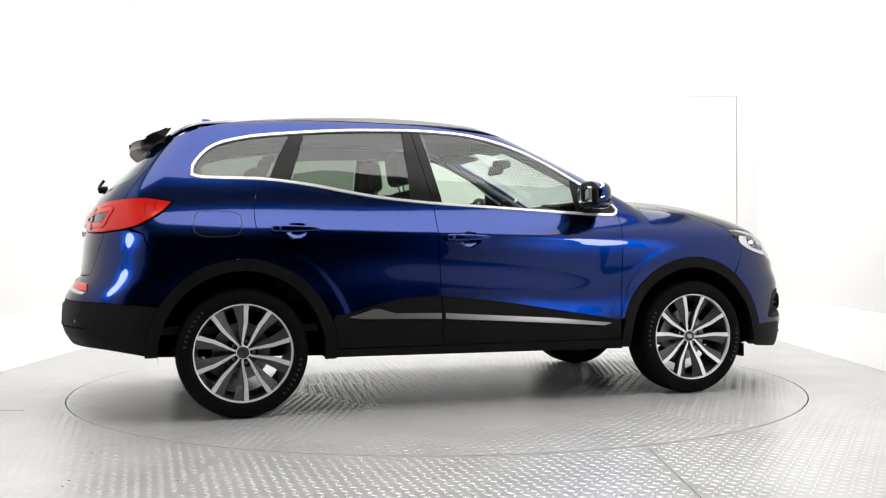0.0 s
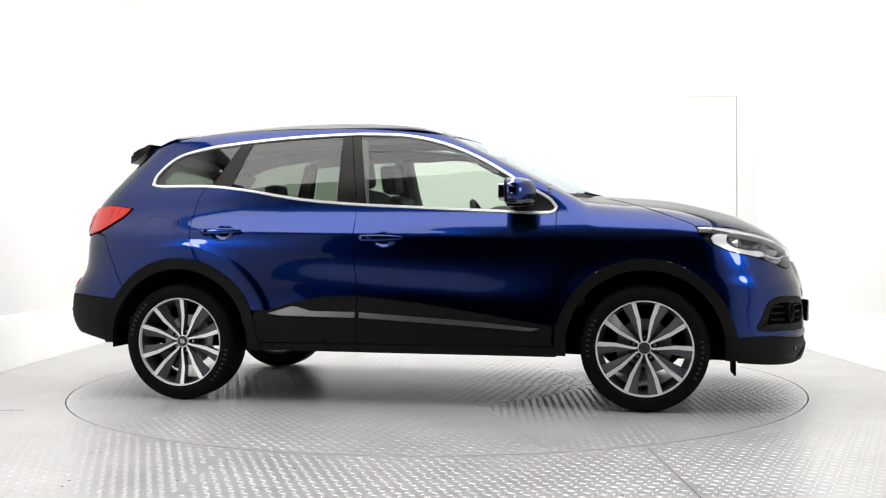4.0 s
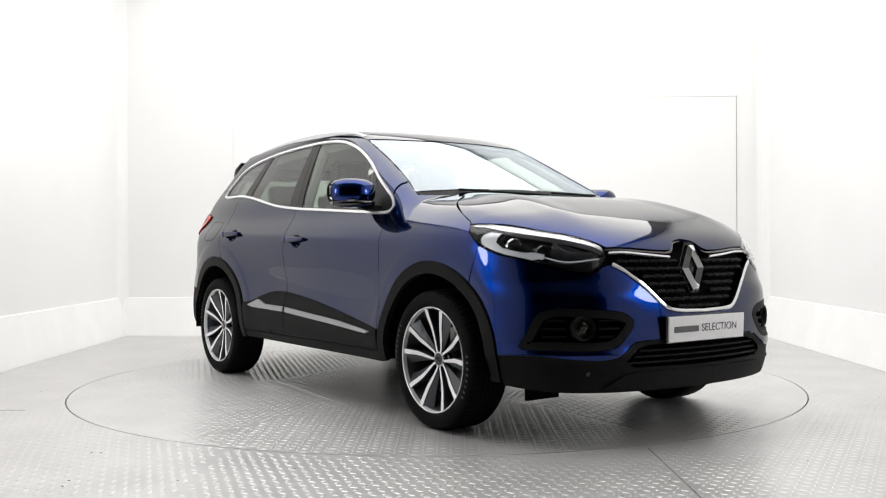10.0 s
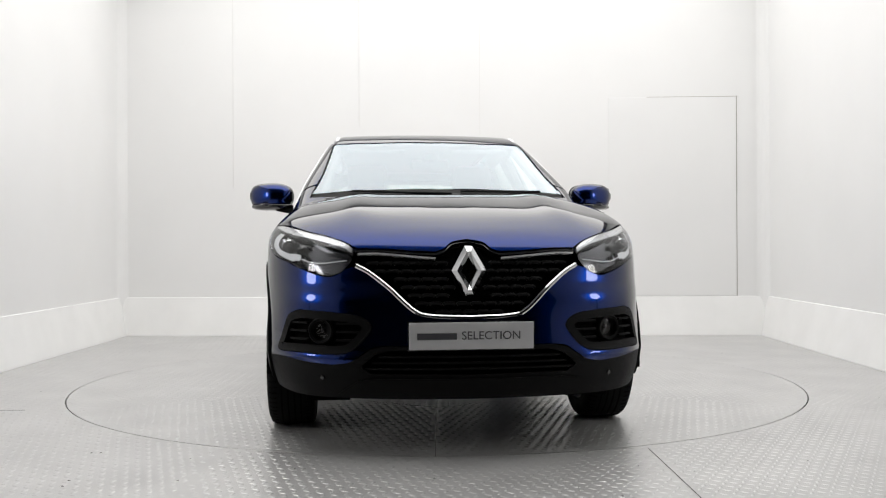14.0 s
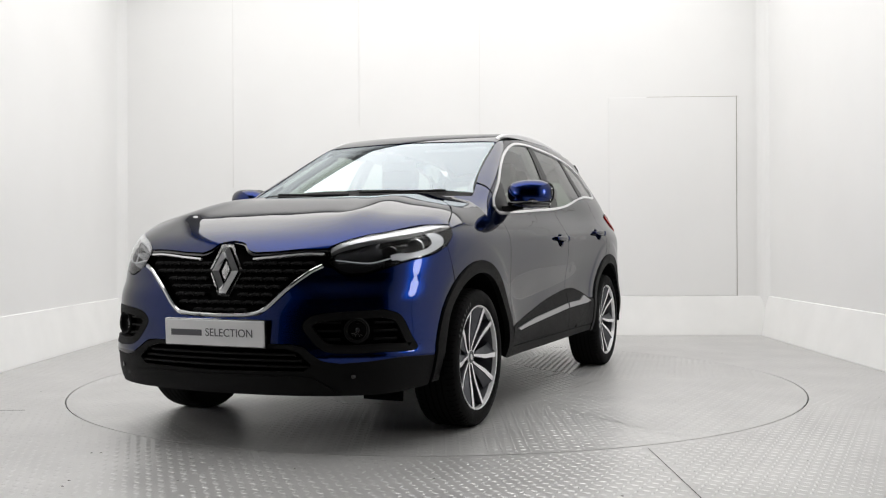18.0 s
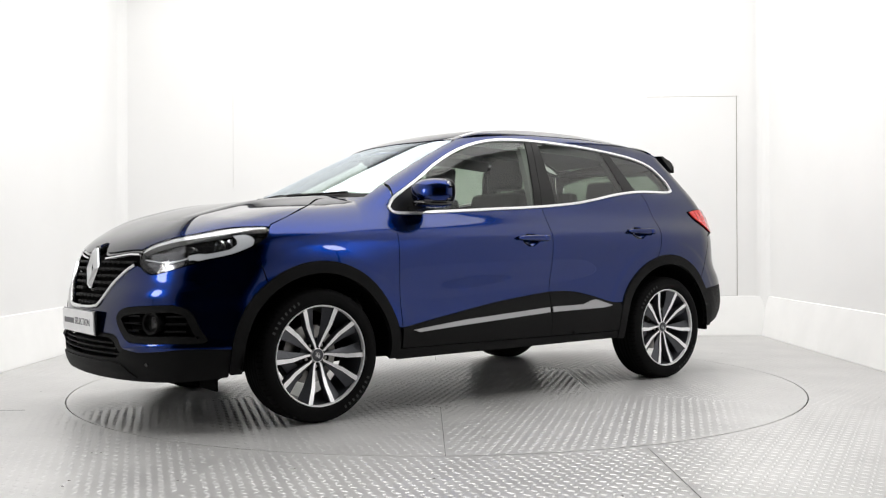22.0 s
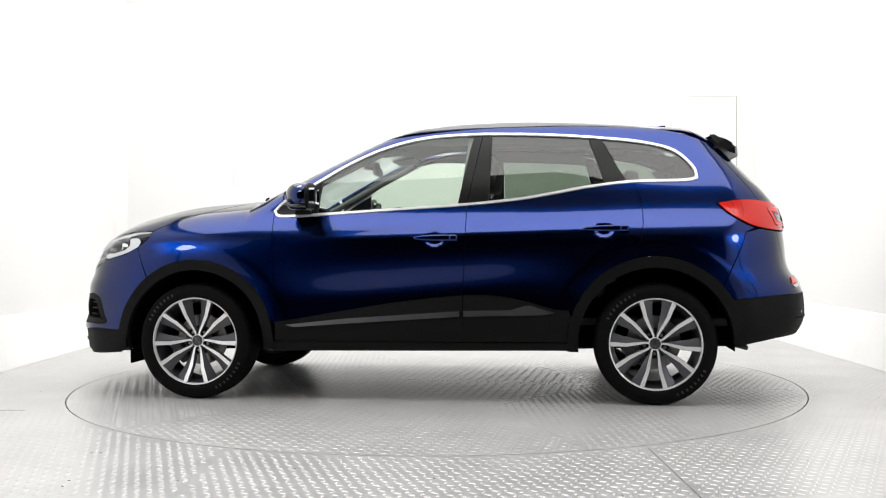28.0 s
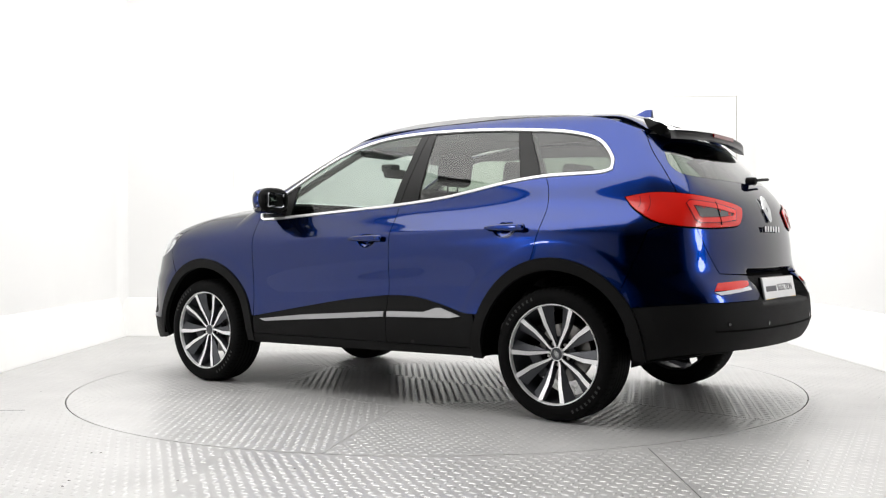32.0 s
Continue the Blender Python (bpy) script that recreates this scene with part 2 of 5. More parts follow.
WX, WZ, WR = 1.323, 0.338, 0.338
plan = cub([-2.3, -1.8, -1.35, -0.8, 0, 0.8, 1.35, 1.75, 2.2], [0.765, 0.864, 0.897, 0.893, 0.890, 0.888, 0.893, 0.868, 0.80])
sect = cub([0.15, 0.26, 0.34, 0.46, 0.58, 0.72, 0.86, 0.94, 1.0, 1.07, 1.2, 1.35, 1.5, 1.65],
           [-0.10, -0.045, -0.012, 0, -0.010, -0.006, 0.0, -0.008, -0.035, -0.078, -0.126, -0.190, -0.263, -0.36])
hood_z = cub([1.0, 1.15, 1.5, 1.7, 1.9, 2.0, 2.12, 2.3], [1.182, 1.168, 1.134, 1.087, 1.024, 0.982, 0.924, 0.77])
roof_z = cub([-2.1, -1.75, -1.4, -1.07, -0.58, -0.25, 0.05, 0.3, 0.6], [1.465, 1.552, 1.596, 1.618, 1.630, 1.626, 1.605, 1.568, 1.49])
nose_x = cub([0.15, 0.24, 0.31, 0.42, 0.55, 0.66, 0.78, 0.88, 0.95, 1.1], [2.14, 2.215, 2.243, 2.246, 2.236, 2.220, 2.187, 2.150, 2.098, 1.865])
tail_x = cub([0.2, 0.32, 0.42, 0.56, 0.66, 0.73, 0.86, 1.0, 1.116, 1.25, 1.4, 1.55], [2.03, 2.155, 2.235, 2.252, 2.225, 2.175, 2.145, 2.125, 2.085, 1.975, 1.83, 1.69])
HANDLES = ((-0.095, 0.925), (-1.045, 0.972))


def width_at(x, z):
    w = plan(x) + sect(z)
    w = w - 0.045 * ss(0.7, 1.6, -x) * ss(1.05, 1.5, z) - 0.008 * ss(0.6, 1.1, x) * ss(1.05, 1.2, z)
    w = w - 0.013 * ss(0.95, 0.35, np.abs(x + 0.02)) * np.exp(-((z - 0.635 + 0.10 * (x + 0.02)) / 0.12) ** 2)
    for sx in (-WX, WX):
        d = np.hypot(x - sx, z - WZ)
        w = w + 0.005 * np.exp(-((d - 0.50) / 0.10) ** 2)
    for sx, r0, amp in ((-WX, 0.575, 0.0032), (WX, 0.56, 0.0016)):
        w = w + amp * ss(r0 + 0.022, r0 - 0.016, np.hypot(x - sx, z - WZ)) * ss(0.42, 0.5, z)
    w = w + 0.012 * np.exp(-((x + 1.35) / 0.45) ** 2) * np.exp(-((z - 0.97) / 0.08) ** 2)
    w = w + 0.0045 * np.exp(-((z - 0.955 + 0.03 * (x + 0.3)) / 0.022) ** 2) * ss(-1.3, -0.9, x) * ss(0.85, 0.3, x)
    for hx, hz in HANDLES:
        q = ((x - hx) / 0.062) ** 2 + ((z - hz + 0.004) / 0.040) ** 2
        w = w - 0.020 * ss(0.0, 1.0, np.clip(1.15 - q, 0, 1))
    return w


def top_at(x, a):
    hood = hood_z(x) - 0.05 * (a / 0.7) ** 4 + 0.010 * np.exp(-((a - 0.5 + 0.08 * (1.9 - x)) / 0.09) ** 2) * ss(2.05, 1.8, x) - 0.006
    u = (1.165 - 0.16 * (a / 0.65) ** 2) - x
    shield = 1.145 + 0.50 * u - 0.03 * u * np.abs(u)
    roof = roof_z(x) - 0.015 * (a / 0.6) ** 2
    upper = -smax(-shield, -roof, 0.05)
    return np.maximum(hood - 0.4 * ss(0.95, 0.6, x), upper)


def skin(X):
    x, a, z = X[:, 0], np.abs(X[:, 1]), X[:, 2]
    s = smax(a - width_at(x, z), z - top_at(x, a), 0.075 - 0.022 * ss(1.0, 0.8, x) * ss(-0.3, 0.2, x) - 0.02 * ss(0.2, -0.3, x))
    front = x - (nose_x(z) - 0.25 * a ** 2 - 0.55 * a ** 6)
    front = front - 0.008 * np.exp(-((z - 0.655) / 0.05) ** 2) * ss(0.3, 0.55, a) - 0.016 * np.exp(-((z - 0.412) / 0.026) ** 2) * ss(0.36, 0.52, a)
    front = front + 0.004 * np.exp(-((z - 0.725) / 0.03) ** 2) * ss(0.3, 0.55, a)
    recess = 0.062 * ss(0.40, 0.35, a) * ss(0.590, 0.612, z) * ss(0.765, 0.735, z)
    rear = recess - x - (tail_x(z) - 0.17 * a ** 2 - 0.42 * a ** 6)
    return smax(smax(s, front, 0.10), rear, 0.13)


def shoot(o, d, lo, hi):
    o, d = np.atleast_2d(o).astype(float), np.atleast_2d(d).astype(float)
    lo, hi = np.full(len(o), lo, float), np.full(len(o), hi, float)
    for _ in range(26):
        m = (lo + hi) / 2
        ins = skin(o + d * m[:, None]) < 0
        lo, hi = np.where(ins, m, lo), np.where(ins, hi, m)
    return o + d * lo[:, None]


def grad(X, e=0.0015):
    g = np.stack([skin(X + np.eye(3)[k] * e) - skin(X - np.eye(3)[k] * e) for k in range(3)], -1)
    return g / (np.linalg.norm(g, axis=1)[:, None] + 1e-12)


def chart_to(kind, uv):
    uv = np.atleast_2d(uv)
    u, v, o = uv[:, 0], uv[:, 1], np.zeros(len(uv))
    if kind == "side":
        return shoot(np.stack([u, o, v], -1), np.tile((0, 1.0, 0), (len(uv), 1)), 0, 1.2)
    if kind == "top":
        return shoot(np.stack([u, v, o + 0.6], -1), np.tile((0, 0, 1.0), (len(uv), 1)), 0, 1.3)
    sg = 1 if kind == "front" else -1
    th = u / 0.85
    return shoot(np.stack([o + sg * 1.35, o, v], -1), np.stack([sg * np.cos(th), np.sin(th), o], -1), 0, 1.3)


def chart_of(kind, X):
    X = np.atleast_2d(X)
    if kind == "side":
        return X[:, [0, 2]]
    if kind == "top":
        return X[:, :2]
    sg = 1 if kind == "front" else -1
    return np.stack([0.85 * np.arctan2(X[:, 1], sg * X[:, 0] - 1.35), X[:, 2]], -1)


def S(*pts):
    """Points of the skin by (x, z) from the side."""
    return chart_to("side", np.array(pts))


def T(*pts):
    """Points of the skin by (x, y) from above."""
    return chart_to("top", np.array(pts))


def F(*pts):
    """Points of the skin by (y, z) from the front."""
    p = np.array(pts, float)
    return shoot(np.stack([0 * p[:, 0] + 1.0, p[:, 0], p[:, 1]], -1), np.tile((1.0, 0, 0), (len(p), 1)), 0, 1.6)


def R(*pts):
    """Points of the skin by (y, z) from behind."""
    p = np.array(pts, float)
    return shoot(np.stack([0 * p[:, 0] - 1.0, p[:, 0], p[:, 1]], -1), np.tile((-1.0, 0, 0), (len(p), 1)), 0, 1.6)


def inside(poly, q):
    x, y = q[:, 0], q[:, 1]
    r = np.zeros(len(q), bool)
    a, b = poly, np.roll(poly, -1, 0)
    for (x0, y0), (x1, y1) in zip(a, b):
        c = (y0 > y) != (y1 > y)
        r ^= c & (x < (x1 - x0) * (y - y0) / (y1 - y0 + 1e-15) + x0)
    return r


def dist_to(poly, q):
    a, b = poly, np.roll(poly, -1, 0)
    best = np.full(len(q), 9.0)
    for p0, p1 in zip(a, b):
        d = p1 - p0
        t = np.clip(((q - p0) @ d) / (d @ d + 1e-15), 0, 1)
        best = np.minimum(best, np.linalg.norm(q - p0 - t[:, None] * d, axis=1))
    return best


def resample(poly, step):
    out = []
    for p0, p1 in zip(poly, np.roll(poly, -1, 0)):
        k = max(1, int(math.ceil(np.linalg.norm(p1 - p0) / step)))
        out += [p0 + (p1 - p0) * i / k for i in range(k)]
    return np.array(out)


def tidy(poly, eps=0.002):
    keep = [poly[0]]
    for p in poly[1:]:
        if np.linalg.norm(p - keep[-1]) > eps:
            keep.append(p)
    if np.linalg.norm(keep[0] - keep[-1]) < eps:
        keep.pop()
    return np.array(keep)


def inset(poly, d):
    """The polygon drawn in by d (out for d < 0)."""
    poly = tidy(np.asarray(poly, float))
    area2 = np.sum(poly[:, 0] * np.roll(poly[:, 1], -1) - poly[:, 1] * np.roll(poly[:, 0], -1))
    e0, e1 = poly - np.roll(poly, 1, 0), np.roll(poly, -1, 0) - poly
    n = lambda e: np.stack([-e[:, 1], e[:, 0]], -1) / (np.linalg.norm(e, axis=1)[:, None] + 1e-12)
    n0, n1 = n(e0), n(e1)
    b = n0 + n1
    b = b / np.maximum((b * n0).sum(1), 0.5)[:, None]
    return poly + np.sign(area2) * d * b


def clip(poly, p, q):
    """Keeps what lies to the left of the line from p to q."""
    p, q = np.array(p, float), np.array(q, float)
    d = q - p
    sd = lambda r: d[0] * (r[1] - p[1]) - d[1] * (r[0] - p[0])
    out = []
    for a, b in zip(poly, np.roll(poly, -1, 0)):
        sa, sb = sd(a), sd(b)
        if sa >= 0:
            out.append(a)
        if (sa > 0) != (sb > 0) and abs(sa - sb) > 1e-12:
            out.append(a + (b - a) * sa / (sa - sb))
    return np.array(out)


def outline(kind, *curves):
    """A closed outline in a chart from curves of skin points, smooth within a curve, cornered between them."""
    return tidy(np.vstack([crv(chart_of(kind, c), 6) if len(c) > 2 else chart_of(kind, c) for c in curves]))


def skin_panel(name, kind, poly, material, parent, holes=(), off=0.0, depth=0.018, gap=0.002, step=0.03, mirror=True, label="", symmetric=False, lift=None):
    """A panel of the skin with its own edges and returns."""
    polys = [resample(inset(tidy(np.asarray(poly)), gap), step * 0.7)] + [resample(inset(tidy(np.asarray(h)), -gap), step * 0.7) for h in holes]
    lo, hi = polys[0].min(0), polys[0].max(0)
    gx, gy = np.meshgrid(np.arange(lo[0], hi[0], step), np.arange(lo[1], hi[1], step * 0.87))
    gx = gx + (np.arange(gx.shape[0]) % 2)[:, None] * step / 2
    g = np.stack([gx.ravel(), gy.ravel()], -1)
    ok = inside(polys[0], g) & (dist_to(polys[0], g) > step * 0.45)
    for h in polys[1:]:
        ok &= ~inside(h, g) & (dist_to(h, g) > step * 0.45)
    pts, edges, loops, k = [], [], [], 0
    for q in polys:
        m = len(q)
        loops.append(list(range(k, k + m)))
        edges += [(k + i, k + (i + 1) % m) for i in range(m)]
        pts.append(q)
        k += m
    uv0 = np.vstack(pts + [g[ok]])
    v2, e2, f2, ov, oe, of = mgeo.delaunay_2d_cdt([Vector(p) for p in uv0], edges, [], 0, 1e-6)
    uv = np.array([(p.x, p.y) for p in v2])
    tri = np.array([f for f in f2 if len(f) == 3])
    cen = uv[tri].mean(1)
    keep = inside(polys[0], cen)
    for h in polys[1:]:
        keep &= ~inside(h, cen)
    tri = tri[keep]
    X = chart_to(kind, uv)
    N = grad(X)
    P = X + N * off
    if lift is not None:
        P = P + N * lift(X)[:, None]
    # the way that a face looks
    q = P[tri]
    fn = np.cross(q[:, 1] - q[:, 0], q[:, 2] - q[:, 0])
    flip = (fn * N[tri].mean(1)).sum(1) < 0
    tri[flip] = tri[flip][:, ::-1]
    # returns along the open edges
    cnt = {}
    for t in tri:
        for i in range(3):
            a, b = int(t[i]), int(t[(i + 1) % 3])
            cnt[(a, b)] = 1
    rim = [(a, b) for a, b in cnt if (b, a) not in cnt]
    verts, norms, faces = [P], [N], [tuple(t) for t in tri]
    base = len(P)
    extra, exn = [], []
    for a, b in rim:
        d = P[b] - P[a]
        out = np.cross(d, (N[a] + N[b]) / 2)
        out = out / (np.linalg.norm(out) + 1e-12)
        i = base + len(extra)
        extra += [P[a], P[b], P[b] - N[b] * depth, P[a] - N[a] * depth]
        exn += [out] * 4
        faces.append((i + 1, i, i + 3, i + 2))
    if extra:
        verts.append(np.array(extra))
        norms.append(np.array(exn))
    V, NN = np.vstack(verts), np.vstack(norms)
    made = [finish(name, V, faces, material, parent, label, True, NN)]
    if mirror:
        made.append(finish(name, V * (1, -1, 1), [f[::-1] for f in faces], material, parent, label, True, NN * (1, -1, 1)))
    return made


# ---------------------------------------------------------------- the studio
RW, RH = 3.2, 3.9
BACK_L, BACK_R = (-3.22, 3.50), (3.29, 3.17)
NEAR_L, NEAR_R = -3.13, 3.00
NEAR = -5.2


def prism(corners, z0, z1):
    bm = bmesh.new()
    lo = [bm.verts.new((x, y, z0)) for x, y in corners]
    hi = [bm.verts.new((x, y, z1)) for x, y in corners]
    n = len(corners)
    bm.faces.new(lo[::-1]), bm.faces.new(hi)
    for i in range(n):
        bm.faces.new((lo[i], lo[(i + 1) % n], hi[(i + 1) % n], hi[i]))
    return bm


def setting(name, bm, material, label, category):
    ob = part(name, bm, material, None, label)
    return tagged(ob, label, category, kind="structure")


setting("wall_back", prism([BACK_L, BACK_R, (BACK_R[0], BACK_R[1] + 0.2), (BACK_L[0], BACK_L[1] + 0.2)], 0, RH), WALL, "plain white painted studio back wall with panel seams", "wall")
setting("wall_left", prism([(BACK_L[0], BACK_L[1]), (BACK_L[0] - 0.2, BACK_L[1] + 0.2), (NEAR_L - 0.2, NEAR), (NEAR_L, NEAR)], 0, RH), WALL, "plain white painted studio side wall", "wall")
setting("wall_right", prism([(BACK_R[0] + 0.2, BACK_R[1] + 0.2), (BACK_R[0], BACK_R[1]), (NEAR_R, NEAR), (NEAR_R + 0.2, NEAR)], 0, RH), WALL, "plain white painted studio side wall", "wall")
setting("wall_near", prism([(-6, -9.6), (6, -9.6), (6, -9.4), (-6, -9.4)], 0, RH), BLACKW, "dark wall behind the studio opening", "wall")
setting("wall_near_left", prism([(-6.2, -9.6), (-6, -9.6), (-6, NEAR), (NEAR_L - 0.2, NEAR), (NEAR_L - 0.2, NEAR + 0.15), (-6.2, NEAR + 0.15)], 0, RH), BLACKW, "dark wall of the workshop beside the opening", "wall")
setting("wall_near_right", prism([(NEAR_R + 0.2, NEAR), (6, NEAR), (6, -9.6), (6.2, -9.6), (6.2, NEAR + 0.15), (NEAR_R + 0.2, NEAR + 0.15)], 0, RH), BLACKW, "dark wall of the workshop beside the opening", "wall")
setting("ceiling", prism([(-6.2, -9.6), (6.2, -9.6), (6.2, 4.0), (-6.2, 4.0)], RH, RH + 0.15), CEIL, "grey ceiling above the studio", "ceiling")


def corner_cove(name, x, y, sx, r=0.13):
    """A rounded fillet up the corner of two walls."""
    pts = [(x, y)] + [(x + sx * r * (1 - math.sin(a)), y - r * (1 - math.cos(a))) for a in np.linspace(0, math.pi / 2, 9)]
    return setting(name, prism(pts if sx < 0 else pts[::-1], 0.0, RH), WALL, "rounded white corner of the studio walls", "wall")


corner_cove("wall_corner_left", BACK_L[0] - 0.003, BACK_L[1] + 0.003, 1)
corner_cove("wall_corner_right", BACK_R[0] + 0.003, BACK_R[1] + 0.003, -1)


def skirting(name, p, q, inward, label):
    """A sloped white skirting board from p to q at the foot of a wall."""
    prof = [(0.0, 0.0), (0.085, 0.0), (0.087, 0.01), (0.012, 0.385), (0.0, 0.39)]
    bm = bmesh.new()
    n = Vector(inward).normalized()
    rows = [[bm.verts.new((e[0] + n.x * a, e[1] + n.y * a, z)) for a, z in prof] for e in (p, q)]
    for i in range(len(prof)):
        j = (i + 1) % len(prof)
        bm.faces.new((rows[0][i], rows[0][j], rows[1][j], rows[1][i]))
    bm.faces.new(rows[0][::-1]), bm.faces.new(rows[1])
    return setting(name, bm, SKIRT, label, "skirting")


skirting("baseboard_back", BACK_L, BACK_R, (-0.05, -1), "white scuffed sloping skirting along the back wall")
skirting("baseboard_left", (NEAR_L, NEAR), BACK_L, (1, 0), "white scuffed sloping skirting along the side wall")
skirting("baseboard_right", BACK_R, (NEAR_R, NEAR), (-1, 0), "white scuffed sloping skirting along the side wall")


def back_y(x):
    return BACK_L[1] + (x - BACK_L[0]) / (BACK_R[0] - BACK_L[0]) * (BACK_R[1] - BACK_L[1])


# flush door in the back wall: a leaf with a narrow joint
door = tagged(new("door_1"), "flush white painted door leaf in the back wall", "door", kind="structure")
x0, x1 = 1.73, 2.99
ang = math.degrees(math.atan2(BACK_R[1] - BACK_L[1], BACK_R[0] - BACK_L[0]))
mid = (x0 + x1) / 2
mm = Matrix.Translation((mid, back_y(mid) - 0.001, 0)) @ pose(0, 0, 0, 0, 0, ang)
part("leaf", rbox(0, 0, 1.38, x1 - x0 - 0.004, 0.012, 1.975, 0.002, 1), WALL, door)
part("joint", merge(rbox((x1 - x0) / 2 + 0.003, 0, 1.38, 0.005, 0.006, 1.98, 0), rbox(0.2, 0, 2.371, 0.9, 0.006, 0.004, 0)), mat("joint_shadow_grey", (0.36, 0.34, 0.30), 0.9), door)
door.matrix_world = mm

JOINTM = mat("pale_joint_grey", (0.71, 0.705, 0.69), 0.9)
# panel lamps on stands that flank the opening
for sgn in (-1, 1):
    soft = tagged(new("panel_lamp"), "white studio panel lamp on a black stand", "lamp", "panel lamps")
    mm = Matrix.Translation((2.9 * sgn, -2.8, 0)) @ pose(0, 0, 0, 0, 0, 75 * sgn)
    part("housing", rbox(0, -0.07, 1.42, 0.56, 0.10, 0.81, 0.02), GLOSS, soft)
    part("pole", rbox(0, -0.08, 0.53, 0.035, 0.035, 1.02, 0.005), GLOSS, soft)
    for k in range(3):
        part("leg", rbox(0.16 * math.cos(2.1 * k + 0.5), -0.08 + 0.16 * math.sin(2.1 * k + 0.5), 0.016, 0.36, 0.025, 0.03, 0.004, 2, pose(0, 0, 0, 0, 0, math.degrees(2.1 * k + 0.5))), GLOSS, soft)
    soft.matrix_world = mm

# narrow joints between the back wall's boards
for k, jx in enumerate((-2.05, -0.765, 0.45)):
    j = part("wall_joint", rbox(0, 0, 2.9 if k == 1 else 2.6, 0.003, 0.004, 1.6 if k == 1 else 2.2, 0), JOINTM, None)
    j.matrix_world = Matrix.Translation((jx, back_y(jx) - 0.001, 0)) @ pose(0, 0, 0, 0, 0, ang)
    tagged(j, "faint vertical joint between white wall boards", "wall", kind="structure")

# ---------------------------------------------------------------- floor and turntable
TC, TR = (0.01, 0.09), 2.290


def ring_sheet(name, r, cx, cy, ext, z, material, label):
    """The floor with a round opening for the turntable."""
    bm = bmesh.new()
    n = 128
    inner = [bm.verts.new((cx + r * math.cos(2 * math.pi * i / n), cy + r * math.sin(2 * math.pi * i / n), z)) for i in range(n)]
    outer = []
    for i in range(n):
        c, s = math.cos(2 * math.pi * i / n), math.sin(2 * math.pi * i / n)
        k = min((ext[1] - cx) / c if c > 0 else (ext[0] - cx) / c if c < 0 else 1e9, (ext[3] - cy) / s if s > 1e-9 else (ext[2] - cy) / s if s < -1e-9 else 1e9)
        outer.append(bm.verts.new((cx + k * c, cy + k * s, z)))
    for i in range(n):
        j = (i + 1) % n
        bm.faces.new((inner[i], outer[i], outer[j], inner[j]))
    corners = [(ext[1], ext[3]), (ext[0], ext[3]), (ext[0], ext[2]), (ext[1], ext[2])]
    for x, y in corners:
        a = math.atan2(y - cy, x - cx) % (2 * math.pi)
        i = int(a / (2 * math.pi) * n)
        bm.faces.new((outer[i], bm.verts.new((x, y, z)), outer[(i + 1) % n]))
    low = [bm.verts.new((v.co.x, v.co.y, z - 0.05)) for v in inner]
    for i in range(n):
        j = (i + 1) % n
        bm.faces.new((inner[i], inner[j], low[j], low[i]))
    return tagged(part(name, bm, material, None), label, "floor", kind="structure")


ring_sheet("floor", TR + 0.004, *TC, (-6.1, 6.1, -9.5, 3.6), 0.0, PLATE, "worn grey aluminium tread-plate floor of the studio")
setting("floor_pit", prism([(-3, -3), (3, -3), (3, 3), (-3, 3)], -0.09, -0.06), GAPM, "dark pit under the turntable joint", "floor")

# unseen dark sheet before the studio, added so bumper and lower doors reflect dark
setting("floor_dark_sheet", prism([(-5.9, -9.35), (5.9, -9.35), (5.9, -5.25), (NEAR_R - 0.15, -5.25), (NEAR_R - 0.15, -3.45), (NEAR_L + 0.15, -3.45), (NEAR_L + 0.15, -5.25), (-5.9, -5.25)], 0.001, 0.006), SHEETM, "unseen dark sheet before the studio, added to darken the car's reflections", "floor")

turntable = tagged(new("turntable"), "round aluminium tread-plate turntable set flush in the floor", "turntable")
turntable.location = (*TC, 0)
HEXR, HEX0 = 1.07, -6.0
hexv = [(HEXR * math.cos(math.radians(HEX0 + 60 * k)), HEXR * math.sin(math.radians(HEX0 + 60 * k))) for k in range(6)]


def rim_arc(a0, a1, n=24):
    return [((TR - 0.002) * math.cos(math.radians(a)), (TR - 0.002) * math.sin(math.radians(a))) for a in np.linspace(a0, a1, n)]


PLATES = [np.array([hexv[k], *rim_arc(HEX0 + 60 * k, HEX0 + 60 * k + 60), hexv[(k + 1) % 6]]) for k in range(6)]
PLATES += [np.array(hexv[0:4]), np.array([hexv[3], hexv[4], hexv[5], hexv[0]])]
part("deck_frame", prism([(p[0] * 0.998, p[1] * 0.998) for p in rim_arc(0, 360, 97)[:-1]], -0.045, -0.0045), GAPM, turntable)


